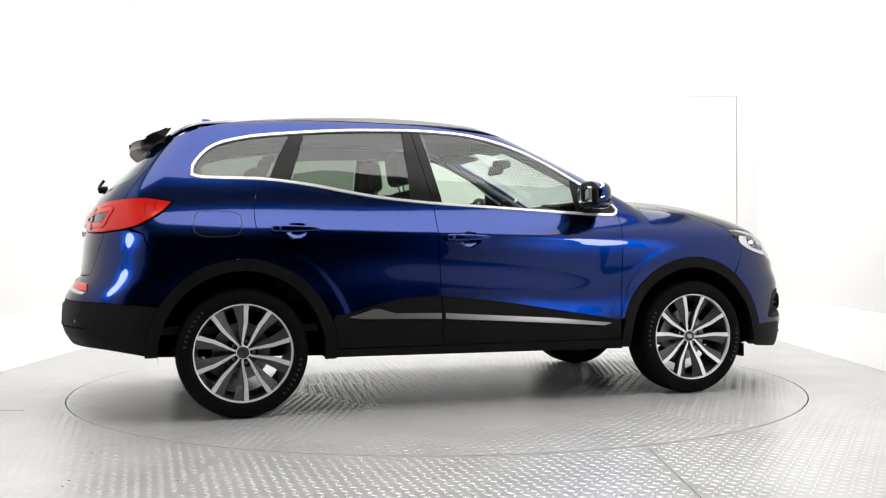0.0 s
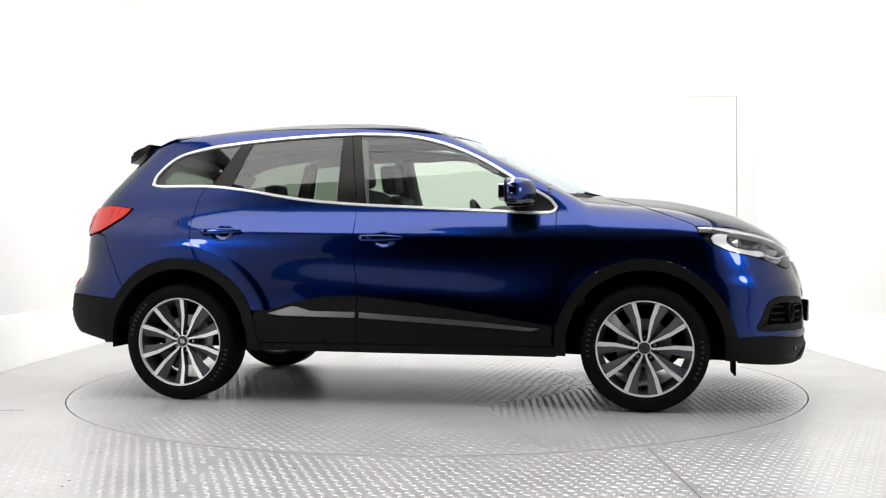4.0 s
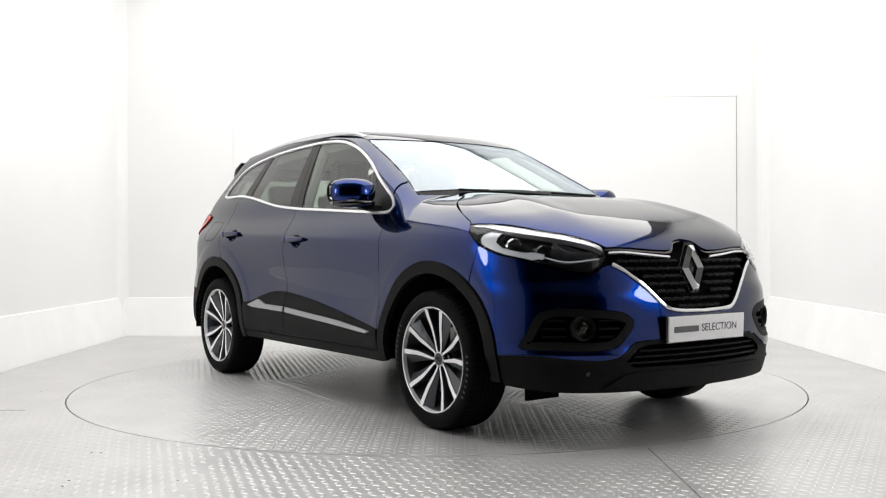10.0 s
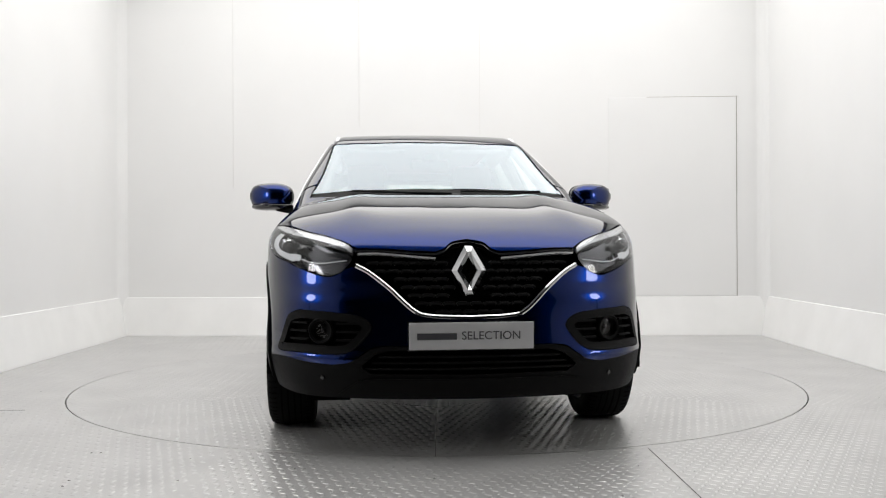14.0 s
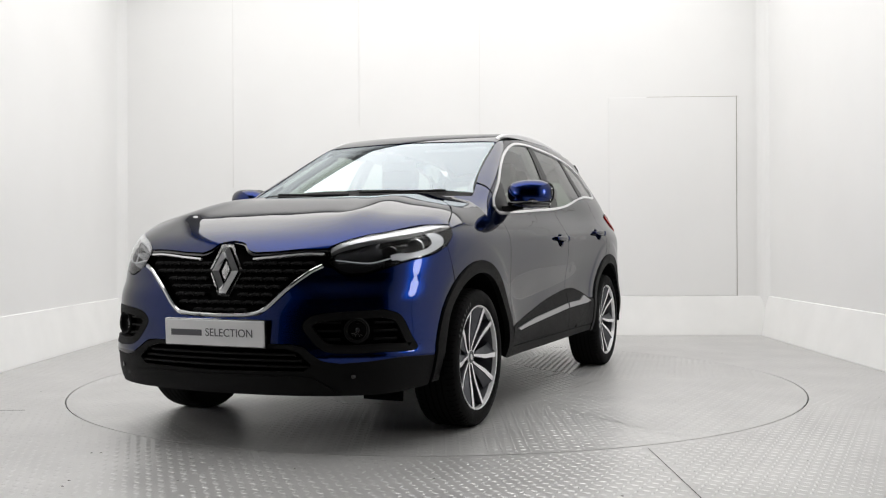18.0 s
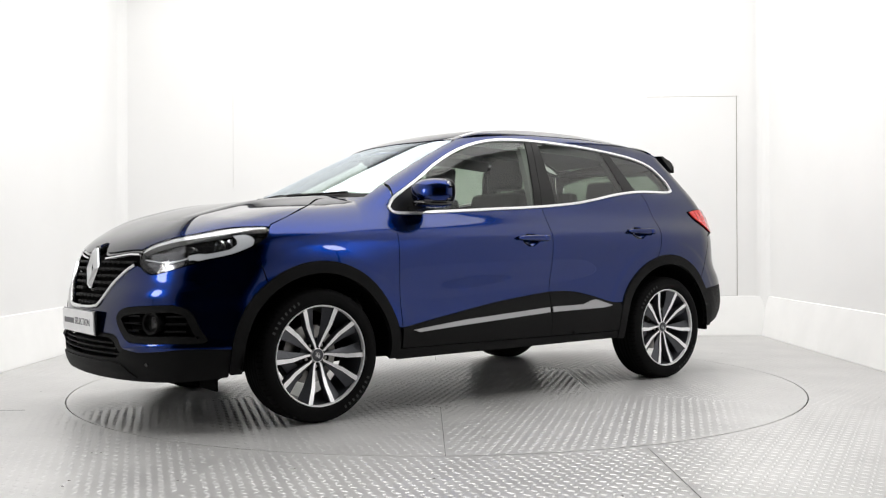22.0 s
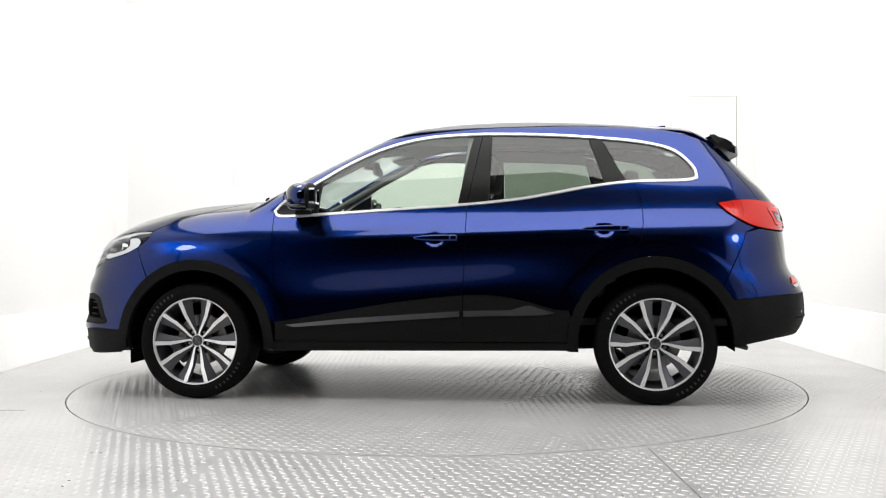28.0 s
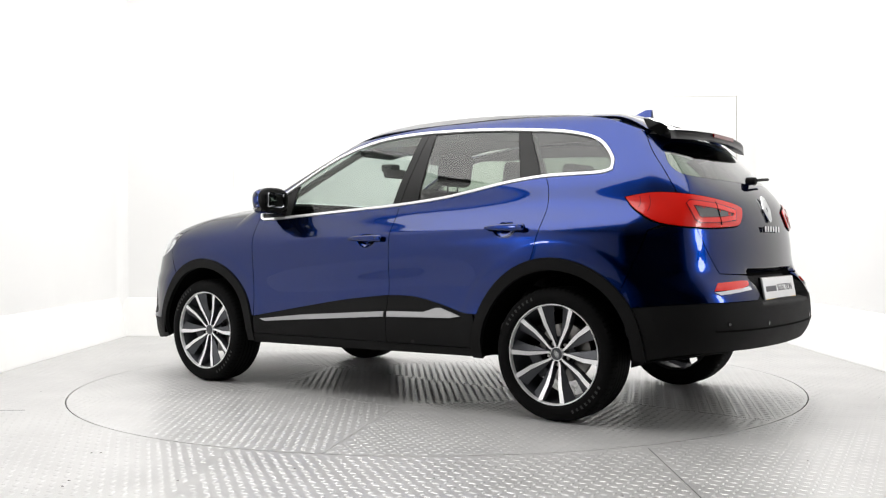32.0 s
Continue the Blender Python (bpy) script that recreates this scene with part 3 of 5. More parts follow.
def treads(name, poly, step, turn, parent, skip=None):
    """Raised almond-shaped treads in two crossed directions, kept inside an outline."""
    lo, hi = poly.min(0), poly.max(0)
    cen = (lo + hi) / 2
    n = int(np.linalg.norm(hi - lo) / step / 2) + 2
    i, j = np.meshgrid(np.arange(-n, n + 1), np.arange(-n, n + 1))
    c, s = math.cos(turn), math.sin(turn)
    x, y = cen[0] + (c * i - s * j) * step, cen[1] + (s * i + c * j) * step
    q = np.stack([x.ravel(), y.ravel()], -1)
    odd = ((i + j) % 2).ravel()
    ok = inside(poly, q) & (dist_to(poly, q) > 0.016)
    if skip is not None:
        ok &= skip(q)
    L, B, Hh = 0.0190, 0.0062, 0.0024
    sh = np.array([(L, 0, 0), (L * 0.35, B, 0), (-L * 0.35, B, 0), (-L, 0, 0), (-L * 0.35, -B, 0), (L * 0.35, -B, 0), (L * 0.5, 0, Hh), (-L * 0.5, 0, Hh)])
    fc = [(0, 1, 6), (1, 2, 7, 6), (2, 3, 7), (3, 4, 7), (4, 5, 6, 7), (5, 0, 6)]
    verts, faces = [], []
    for (px, py), o in zip(q[ok], odd[ok]):
        a = turn + (math.pi / 4 if o else -math.pi / 4)
        ca, sa = math.cos(a), math.sin(a)
        k = len(verts)
        verts += [(px + ca * u - sa * v, py + sa * u + ca * v, 0.0002 + w) for u, v, w in sh]
        faces += [tuple(k + m for m in f) for f in fc]
    ob = finish(name, verts, faces, TREAD, parent, "", smooth=True)
    return tagged(ob, "raised almond-shaped treads", kind="stuff")


STEP = 0.043
for k, poly in enumerate(PLATES):
    pl = part("tread_plate", prism([tuple(p) for p in inset(poly, 0.0012)], -0.004, 0.0), PLATE, turntable)
    treads("treads", poly, STEP, math.radians(HEX0 + 30 + 60 * k + 45) if k < 6 else math.radians(HEX0 + 45), pl)


for lo_x, hi_x, lo_y, hi_y, turn in ((-3.1, -0.93, -3.43, -1.0, 0.3), (-0.93, 0.92, -3.43, -1.9, 0.3), (0.92, 3.15, -3.43, -1.0, 0.3), (-3.1, -0.5, -1.0, 3.3, 0.9), (-0.5, 3.15, -1.0, 3.1, 0.9)):
    rect = np.array([(lo_x, lo_y), (hi_x, lo_y), (hi_x, hi_y), (lo_x, hi_y)])
    tr = treads("floor_treads", rect, STEP, turn, None, lambda q: (q[:, 0] - TC[0]) ** 2 + (q[:, 1] - TC[1]) ** 2 > (TR + 0.025) ** 2)
    tagged(tr, "raised almond-shaped treads of the floor plates", "floor", kind="stuff")
setting("floor_joint", merge(rbox(0.92, -2.76, 0.0006, 0.0025, 1.36, 0.0012, 0), rbox(-2.7, -0.99, 0.0006, 0.9, 0.003, 0.0012, 0)), GAPM, "narrow dark joints between the floor plates", "floor")

# crumbs of dirt on the plates
rng = random.Random(4)
vv, ff = [], []
for k in range(46):
    x, y = rng.uniform(-2.6, 2.6), rng.uniform(-3.3, -2.0) if k < 34 else rng.uniform(-1.5, 3.0)
    if (x - TC[0]) ** 2 + (y - TC[1]) ** 2 < (TR + 0.02) ** 2:
        continue
    r, a0, b0 = rng.uniform(0.003, 0.008), rng.uniform(0, 6.28), len(vv)
    vv += [(x + r * rng.uniform(0.6, 1.3) * math.cos(a0 + 1.2566 * i), y + r * rng.uniform(0.4, 1.0) * math.sin(a0 + 1.2566 * i), 0.0003) for i in range(5)] + [(x, y, 0.003)]
    ff += [(b0 + i, b0 + (i + 1) % 5, b0 + 5) for i in range(5)]
tagged(finish("floor_dirt", vv, ff, GAPM, None, "", False), "small dark crumbs of dirt on the floor plates", "dirt", kind="stuff")

# ---------------------------------------------------------------- the car
car = tagged(new("car"), "dark metallic blue family SUV with chrome window trim and black cladding", "car")


def full(kind, half):
    m = half[::-1] * np.array((-1, 1) if kind in ("front", "rear") else (1, -1))
    return tidy(np.vstack([half, m]))


def arc(cx, r, a0, a1, n=14):
    return [(cx + r * math.cos(math.radians(a)), WZ + r * math.sin(math.radians(a))) for a in np.linspace(a0, a1, n)]


# shared lines
DLO_TOP = [(-1.578, 1.262), (-1.562, 1.335), (-1.46, 1.437), (-1.285, 1.490), (-1.06, 1.518), (-0.735, 1.544), (-0.376, 1.556), (-0.15, 1.550),
           (0.0, 1.535), (0.15, 1.502), (0.309, 1.445), (0.471, 1.364), (0.628, 1.268), (0.745, 1.200), (0.824, 1.150), (0.868, 1.098)]
DLO_BOT = [(0.868, 1.098), (0.845, 1.066), (0.782, 1.058), (0.59, 1.067), (0.078, 1.097), (-0.271, 1.118), (-0.557, 1.145), (-0.746, 1.174), (-0.967, 1.213), (-1.21, 1.240), (-1.50, 1.245), (-1.578, 1.262)]
dlo = tidy(np.vstack([crv(DLO_TOP, 6), crv(DLO_BOT, 6)]))
bot = crv(DLO_BOT, 6)
DOOR_F = [(0.862, 1.062), (0.853, 0.877), (0.846, 0.65), (0.836, 0.452)]
CLAD_TOP = [(0.836, 0.452), (0.43, 0.520), (0.134, 0.567), (-0.081, 0.592), (-0.252, 0.609)]
CLAD_TOP2 = [(-0.252, 0.609), (-0.426, 0.606), (-0.592, 0.577), (-0.771, 0.530), (-0.85, 0.524)]
B_LINE = [(-0.252, 0.609), (-0.268, 0.871), (-0.271, 1.118)]
R_LINE = [(-1.205, 0.809), (-1.228, 0.867), (-1.258, 1.0), (-1.256, 1.115), (-1.235, 1.20), (-1.21, 1.240)]
GLASS_EDGE = [(0.93, 0.695), (0.7, 0.640), (0.45, 0.603), (0.27, 0.584), (0.2, 0.586)]
ROOF_EDGE = [(0.2, 0.586), (-0.3, 0.572), (-0.9, 0.560), (-1.4, 0.548), (-1.70, 0.530)]
glass_edge, roof_edge = T(*GLASS_EDGE), T(*ROOF_EDGE)
HOOD_SIDE = np.vstack([T((0.96, 0.70)), S((1.13, 1.148), (1.30, 1.100), (1.45, 1.045), (1.575, 0.995))])
HEAD_TOP = np.vstack([S((1.589, 0.982), (1.70, 0.983)), F((0.70, 0.955), (0.60, 0.930), (0.52, 0.900), (0.475, 0.862))])
HEAD_BOT = np.vstack([F((0.475, 0.862), (0.505, 0.805), (0.555, 0.765), (0.62, 0.757), (0.74, 0.800)), S((1.90, 0.818), (1.777, 0.845), (1.675, 0.889), (1.612, 0.938), (1.589, 0.982))])
HOOD_LEAD = F((0.475, 0.872), (0.38, 0.872), (0.25, 0.862), (0.14, 0.857))
HOOD_NOTCH = F((0.14, 0.857), (0.10, 0.872), (0.065, 0.900), (0.0, 0.912))
GRILLE_LOW = F((0.475, 0.800), (0.42, 0.770), (0.338, 0.705), (0.24, 0.615), (0.17, 0.590), (0.0, 0.583))
DGRID = 0.013


def pane_set():
    """Doors, wings, roof and side frame."""
    # door skins
    fd = tidy(np.vstack([crv(DOOR_F, 5), crv(CLAD_TOP, 6), crv(B_LINE, 6), bot[(bot[:, 0] > -0.271)][::-1]]))
    skin_panel("front_door", "side", fd, PAINT, car, step=DGRID)
    rd = tidy(np.vstack([crv(B_LINE, 5)[::-1], crv(CLAD_TOP2, 6), arc(-WX, 0.486, 22.5, 75.5), crv(R_LINE, 5), bot[(bot[:, 0] < -0.271) & (bot[:, 0] > -1.21)][::-1]]))
    skin_panel("rear_door", "side", rd, PAINT, car, step=DGRID)
    # wing
    top = crv(DLO_TOP, 18)
    low_dlo = top[top[:, 0] > 0.818][::-1]
    g = chart_of("side", glass_edge)
    wing = tidy(np.vstack([[(0.836, 0.452)], crv(DOOR_F, 5)[::-1], low_dlo, crv(g, 30)[crv(g, 30)[:, 0] > 0.818][::-1], crv(chart_of("side", HOOD_SIDE), 6),
                           [(1.589, 0.98), (1.612, 0.938), (1.675, 0.889), (1.66, 0.83)], arc(WX, 0.476, 52, 165, 20)]))
    skin_panel("front_wing", "side", wing, PAINT, car, step=0.014)
    # side frame: pillars, cant rail and rear quarter
    gg = crv(g, 30)
    frame_poly = tidy(np.vstack([top[top[:, 0] < 0.816], gg[gg[:, 0] < 0.816], crv(chart_of("side", roof_edge), 6),
                                 crv(chart_of("side", R((0.56, 1.45), (0.615, 1.36), (0.665, 1.25), (0.70, 1.15), (0.72, 1.02))), 5),
                                 crv([(-1.815, 0.955), (-1.782, 0.86), (-1.69, 0.665)], 5), arc(-WX, 0.486, 138, 76, 14), crv(R_LINE, 5),
                                 bot[bot[:, 0] < -1.21]]))
    skin_panel("side_frame", "side", frame_poly, PAINT, car, step=0.012)
    # roof and windscreen
    roof = np.vstack([[(0.36, 0.0)], crv([(0.36, 0.0), (0.33, 0.3), (0.27, 0.5), (0.245, 0.586)], 5), crv(ROOF_EDGE, 6)[2:], [(-1.70, 0.0)]])
    skin_panel("roof", "top", full("top", tidy(roof)), PAINT, car, mirror=False, step=0.035)
    ws = np.vstack([crv([(1.06, 0.0), (1.03, 0.3), (0.965, 0.55), (0.915, 0.70)], 6), crv(GLASS_EDGE, 6)[2:-6], crv([(0.250, 0.576), (0.28, 0.5), (0.34, 0.3), (0.37, 0.0)], 5)])
    skin_panel("windscreen", "top", full("top", tidy(ws)), WSGLASS, car, mirror=False, off=-0.003, depth=0.004, step=0.04, label="curved windscreen reflecting the white walls")
    cowl = np.vstack([crv([(1.125, 0.0), (1.095, 0.3), (1.03, 0.55), (0.965, 0.69)], 6), [(0.925, 0.70)], crv([(0.915, 0.70), (0.965, 0.55), (1.03, 0.3), (1.06, 0.0)], 6)])
    skin_panel("cowl", "top", full("top", tidy(cowl)), CLAD, car, mirror=False, off=-0.006, step=0.03)
    hood = np.vstack([crv([(1.125, 0.0), (1.095, 0.3), (1.03, 0.55), (0.965, 0.695)], 6), crv(chart_of("top", HOOD_SIDE), 6), crv(chart_of("top", HEAD_TOP[:-1]), 6),
                      crv(chart_of("top", HOOD_LEAD), 5), crv(chart_of("top", HOOD_NOTCH), 5)])
    skin_panel("bonnet", "top", full("top", tidy(hood)), PAINT, car, mirror=False, step=0.024, label="broad blue bonnet with two raised creases")


pane_set()

# ---- glass and trim of the side windows
dlo_n = np.abs(grad(chart_to("side", dlo))[:, 1])
inner = inset(dlo, 0.0150 * np.clip(dlo_n * 1.15, 0.6, 1.0)[:, None])
skin_panel("window_trim", "side", dlo, TRIMM, car, holes=[inner], off=0.005, depth=0.012, gap=0.0005, step=0.02, label="bright chrome surround of the side windows")
lineA, lineB, lineC = ((-0.294, 1.518), (-0.214, 1.126)), ((-0.405, 1.524), (-0.398, 1.141)), ((-0.976, 1.486), (-1.064, 1.216))
lineD, lineM, lineO = ((-1.052, 1.491), (-1.178, 1.252)), ((0.580, 1.35), (0.605, 1.05)), ((-0.353, 1.547), (-0.271, 1.122))


def ahead(poly, line):
    return clip(poly, *line)


def behind(poly, line):
    return clip(poly, line[1], line[0])


skin_panel("front_side_window", "side", behind(ahead(inner, lineA), lineM), GLASS, car, off=-0.006, depth=0.003, step=0.04)
skin_panel("rear_side_window", "side", ahead(behind(inner, lineB), lineC), PRIV, car, off=-0.006, depth=0.003, step=0.04)
skin_panel("quarter_window", "side", behind(inner, lineD), PRIV, car, off=-0.006, depth=0.003, step=0.04)
skin_panel("pillar_cover", "side", behind(ahead(inner, lineO), lineA), PILLARM, car, off=-0.002, step=0.04, label="black pillar cover between the side windows")
skin_panel("pillar_cover", "side", ahead(behind(inner, lineO), lineB), PILLARM, car, off=-0.002, step=0.04, label="black pillar cover between the side windows")
skin_panel("rear_pillar_cover", "side", ahead(behind(inner, lineC), lineD), PILLARM, car, off=-0.003, step=0.04, label="black strip before the quarter window")
skin_panel("mirror_triangle", "side", ahead(inner, lineM), PILLARM, car, off=-0.003, step=0.04)

# ---- cladding
skin_panel("front_arch_cladding", "side", np.array(arc(WX, 0.476, -7, 185, 30) + arc(WX, 0.416, 186, -8, 30)), CLAD, car, off=0.010, depth=0.03, gap=0.001, step=0.025)
skin_panel("rear_arch_cladding", "side", np.array(arc(-WX, 0.486, -5, 181, 30) + arc(-WX, 0.424, 181, -6, 30)), CLAD, car, off=0.010, depth=0.03, gap=0.001, step=0.025)
skin_panel("front_door_cladding", "side", np.vstack([crv(CLAD_TOP, 6), [(-0.250, 0.345), (0.838, 0.345)]]), CLAD, car, off=0.006, step=0.03)
skin_panel("rear_door_cladding", "side", np.vstack([crv(CLAD_TOP2, 6), arc(-WX, 0.486, 18, 1, 6), [(-0.250, 0.345)]]), CLAD, car, off=0.006, step=0.03)
skin_panel("sill", "side", np.array([(0.86, 0.343), (0.86, 0.284), (0.0, 0.290), (-0.86, 0.298), (-0.86, 0.343)]), CLAD, car, off=0.004, step=0.03)
skin_panel("door_strip", "side", np.array([(0.775, 0.438), (0.42, 0.474), (-0.236, 0.518), (-0.236, 0.486), (0.3, 0.452), (0.726, 0.424)]), STRIP, car, off=0.014, gap=0.001, depth=0.012, step=0.03, label="chrome strip along the door cladding")
skin_panel("door_strip", "side", np.array([(-0.258, 0.519), (-0.52, 0.524), (-0.60, 0.548), (-0.635, 0.550), (-0.775, 0.508), (-0.70, 0.496), (-0.258, 0.486)]), STRIP, car, off=0.014, gap=0.001, depth=0.012, step=0.03, label="chrome strip with a pointed wing on the rear door")

# ---- front
seam_f = S((1.673, 0.884), (1.655, 0.82), (1.62, 0.715))
arch_f = S(*arc(WX, 0.476, 52, 8, 9))
cut_side = np.vstack([S((1.795, 0.400)), F((0.78, 0.405), (0.68, 0.392), (0.575, 0.385))])
cheek = F((0.575, 0.385), (0.50, 0.40), (0.42, 0.455), (0.36, 0.466), (0.0, 0.466))
FOG = np.vstack([F((0.72, 0.612), (0.60, 0.606), (0.47, 0.592), (0.415, 0.553), (0.435, 0.505), (0.505, 0.442), (0.60, 0.430), (0.72, 0.432)), S((1.905, 0.436), (1.925, 0.50), (1.965, 0.585))])
fog_poly = tidy(crv(np.vstack([chart_of("front", FOG), chart_of("front", FOG)[:1]]), 5))
head_poly = outline("front", HEAD_TOP, HEAD_BOT)
bump_half = np.vstack([crv(chart_of("front", GRILLE_LOW), 6)[::-1], crv(chart_of("front", HEAD_BOT), 6)[8:-13], crv(chart_of("front", seam_f), 5), chart_of("front", arch_f),
                       crv(chart_of("front", cut_side), 5), crv(chart_of("front", cheek[:4]), 5), chart_of("front", cheek[3:])])
bump_poly = full("front", tidy(bump_half))
skin_panel("front_bumper", "front", bump_poly, PAINT, car, holes=[fog_poly, fog_poly * (-1, 1)], mirror=False, step=0.02)
low_half = np.vstack([chart_of("front", cheek)[::-1], crv(chart_of("front", cut_side), 5)[::-1], chart_of("front", S(*arc(WX, 0.476, 6, -8, 4))),
                      crv(chart_of("front", np.vstack([S((1.80, 0.262)), F((0.72, 0.245), (0.45, 0.240), (0.0, 0.238))])), 5)])
intake_half = chart_of("front", F((0.0, 0.447), (0.34, 0.445), (0.40, 0.430), (0.455, 0.378), (0.42, 0.352), (0.0, 0.346)))
intake = full("front", intake_half)
skin_panel("lower_bumper", "front", full("front", tidy(low_half)), CLAD, car, holes=[intake], mirror=False, off=-0.002, step=0.025)
skin_panel("lower_intake", "front", intake, DARK, car, mirror=False, off=-0.06, step=0.04)
for z in (0.370, 0.395, 0.420):
    w = 0.44 - (z - 0.37) * 1.1
    p = F(*[(y, z) for y in np.linspace(-w, w, 21)])
    part("intake_slat", sweep(p - (0.02, 0, 0), [(-0.012, -0.004), (0.012, -0.004), (0.012, 0.004), (-0.012, 0.004)]), CLAD, car)
splitter = np.vstack([F((0.0, 0.332), (0.40, 0.332), (0.47, 0.322)), F((0.555, 0.262), (0.50, 0.252), (0.0, 0.250))])
skin_panel("skid_plate", "front", full("front", chart_of("front", splitter)), CLAD, car, mirror=False, off=0.006, depth=0.012, step=0.03)

# fog lamp recesses
skin_panel("fog_lamp_surround", "front", fog_poly, CLAD, car, holes=[inset(fog_poly, 0.035)], off=0.002, depth=0.05, gap=0.001, step=0.02)
skin_panel("fog_lamp_recess", "front", inset(fog_poly, 0.03), DARK, car, off=-0.04, depth=0.002, step=0.03)
fc = F((0.620, 0.525))[0]
fn = np.array((0.93, 0.37, 0.0))
for sgn in (1, -1):
    m = Matrix.Translation((fc[0] - 0.03, fc[1] * sgn, fc[2])) @ (Vector((0, 1, 0)).rotation_difference(Vector((fn[0], fn[1] * sgn, 0))).to_matrix().to_4x4())
    lamp = part("fog_lamp", lathe_bm([(0.001, -0.02), (0.05, -0.02), (0.056, 0.02), (0.052, 0.026), (0.044, 0.022), (0.040, 0.002), (0.02, -0.008), (0.001, -0.010)], 36, m=m), CLAD, car, smooth=True)
    part("lens", lathe_bm([(0.001, 0.010), (0.02, 0.008), (0.041, 0.001)], 28, m=m), CLEAR, lamp, smooth=True)
    part("bulb", lathe_bm([(0.001, 0.002), (0.007, 0.0), (0.009, -0.006), (0.008, -0.010)], 16, m=m), RIMDARK, lamp, smooth=True)
    for dz in (0.035, 0.0, -0.035):
        p = F(*[(y, 0.522 + dz) for y in np.linspace(0.455, 0.560, 6)]) - (0.02, 0, 0)
        part("fog_lamp_bar", sweep(p * (1, sgn, 1), [(-0.008, -0.004), (0.008, -0.004), (0.008, 0.004), (-0.008, 0.004)]), CLAD, car)
        p = F(*[(y, 0.522 + dz) for y in np.linspace(0.682, 0.755, 5)]) - (0.02, 0, 0)
        part("fog_lamp_bar", sweep(p * (1, sgn, 1), [(-0.008, -0.004), (0.008, -0.004), (0.008, 0.004), (-0.008, 0.004)]), CLAD, car)

# grille
gr_half = np.vstack([crv(chart_of("front", HOOD_NOTCH), 5)[::-1], crv(chart_of("front", HOOD_LEAD), 5)[::-1], chart_of("front", F((0.478, 0.86), (0.49, 0.82))), crv(chart_of("front", GRILLE_LOW), 6)])
skin_panel("grille", "front", full("front", tidy(gr_half)), DARK, car, mirror=False, off=-0.045, depth=0.002, gap=-0.004, step=0.035, label="black grille with rows of short bars")
low_path = crv(GRILLE_LOW, 8)
path = np.vstack([low_path, (low_path * (1, -1, 1))[::-1][1:]])
part("grille_trim", sweep(path, [(-0.009, -0.012), (-0.009, 0.006), (-0.004, 0.010), (0.004, 0.010), (0.009, 0.006), (0.009, -0.012)], grad(path)), CHROME, car, "slim chrome strip under the grille", smooth=True)
for sgn in (1, -1):
    p = crv(F((0.468, 0.850), (0.38, 0.851), (0.26, 0.840), (0.140, 0.830)), 5) - (0.006, 0, 0)
    part("grille_bar", sweep(p * (1, sgn, 1), [(-0.0045, -0.01), (-0.0045, 0.003), (0.0045, 0.003), (0.0045, -0.01)], grad(p) * (1, sgn, 1)), SATIN, car, "chrome upper grille bar")
    p = crv(np.vstack([HOOD_LEAD, HOOD_NOTCH[1:]]), 5) - (0.006, 0, 0.008)
    part("grille_upper_trim", sweep(p * (1, sgn, 1), [(-0.006, -0.02), (-0.006, 0.002), (0.006, 0.002), (0.006, -0.02)], grad(p) * (1, sgn, 1)), GLOSS, car)


def grille_low_at(y):
    return float(np.interp(abs(y), chart_front_y, chart_front_z))


chart_front_y = np.array([0.0, 0.17, 0.24, 0.338, 0.42, 0.475])
chart_front_z = np.array([0.583, 0.590, 0.615, 0.705, 0.770, 0.800])
for row in range(7):
    z = 0.812 - row * 0.034
    for k in range(-8, 9):
        y = (k + (0.5 if row % 2 else 0.0)) * 0.058
        if abs(y) < 0.085 and z > 0.66 or grille_low_at(abs(y) + 0.025) > z - 0.012 or abs(y) > 0.44:
            continue
        p = F(*[(y + d, z - (0.0 if abs(d) < 0.02 else 0.006)) for d in (-0.026, -0.016, 0.0, 0.016, 0.026)]) - (0.022, 0, 0)
        part("grille_piece", sweep(p, [(-0.012, -0.007), (0.006, -0.007), (0.010, 0.0), (0.006, 0.007), (-0.012, 0.007)]), CLAD, car)

# diamond badge


def badge(name, cx, cz, w, h, tk, base_x, lean, fx=1):
    """A folded chrome diamond ring."""
    bm = bmesh.new()
    outer = [(0.22 * w, h), (w, 0.0), (0.22 * w, -h), (-0.22 * w, -h), (-w, 0.0), (-0.22 * w, h)]
    k = 0.42
    innr = [(0.0, h * 0.56), (w * k, 0.0), (0.0, -h * 0.56), (0.0, -h * 0.56), (-w * k, 0.0), (0.0, h * 0.56)]
    def pt(p, d):
        return (base_x + fx * (d + -lean * p[1]), cx + p[0], cz + p[1])
    o1 = [bm.verts.new(pt(p, 0)) for p in outer]
    o2 = [bm.verts.new(pt(p, tk * (0.35 if i in (0, 2, 3, 5) else 0.25))) for i, p in enumerate(outer)]
    md = [bm.verts.new(pt(((p[0] + q[0]) / 2, (p[1] + q[1]) / 2), tk)) for p, q in zip(outer, innr)]
    i1 = [bm.verts.new(pt(p, tk * 0.3)) for p in innr]
    i2 = [bm.verts.new(pt(p, 0)) for p in innr]
    rings = [o1, o2, md, i1, i2]
    for a, b in zip(rings, rings[1:]):
        for i in range(6):
            j = (i + 1) % 6
            bm.faces.new((a[i], a[j], b[j], b[i]))
    bmesh.ops.remove_doubles(bm, verts=bm.verts[:], dist=1e-5)
    return part(name, bm, CHROME, car, "plain chrome diamond badge")


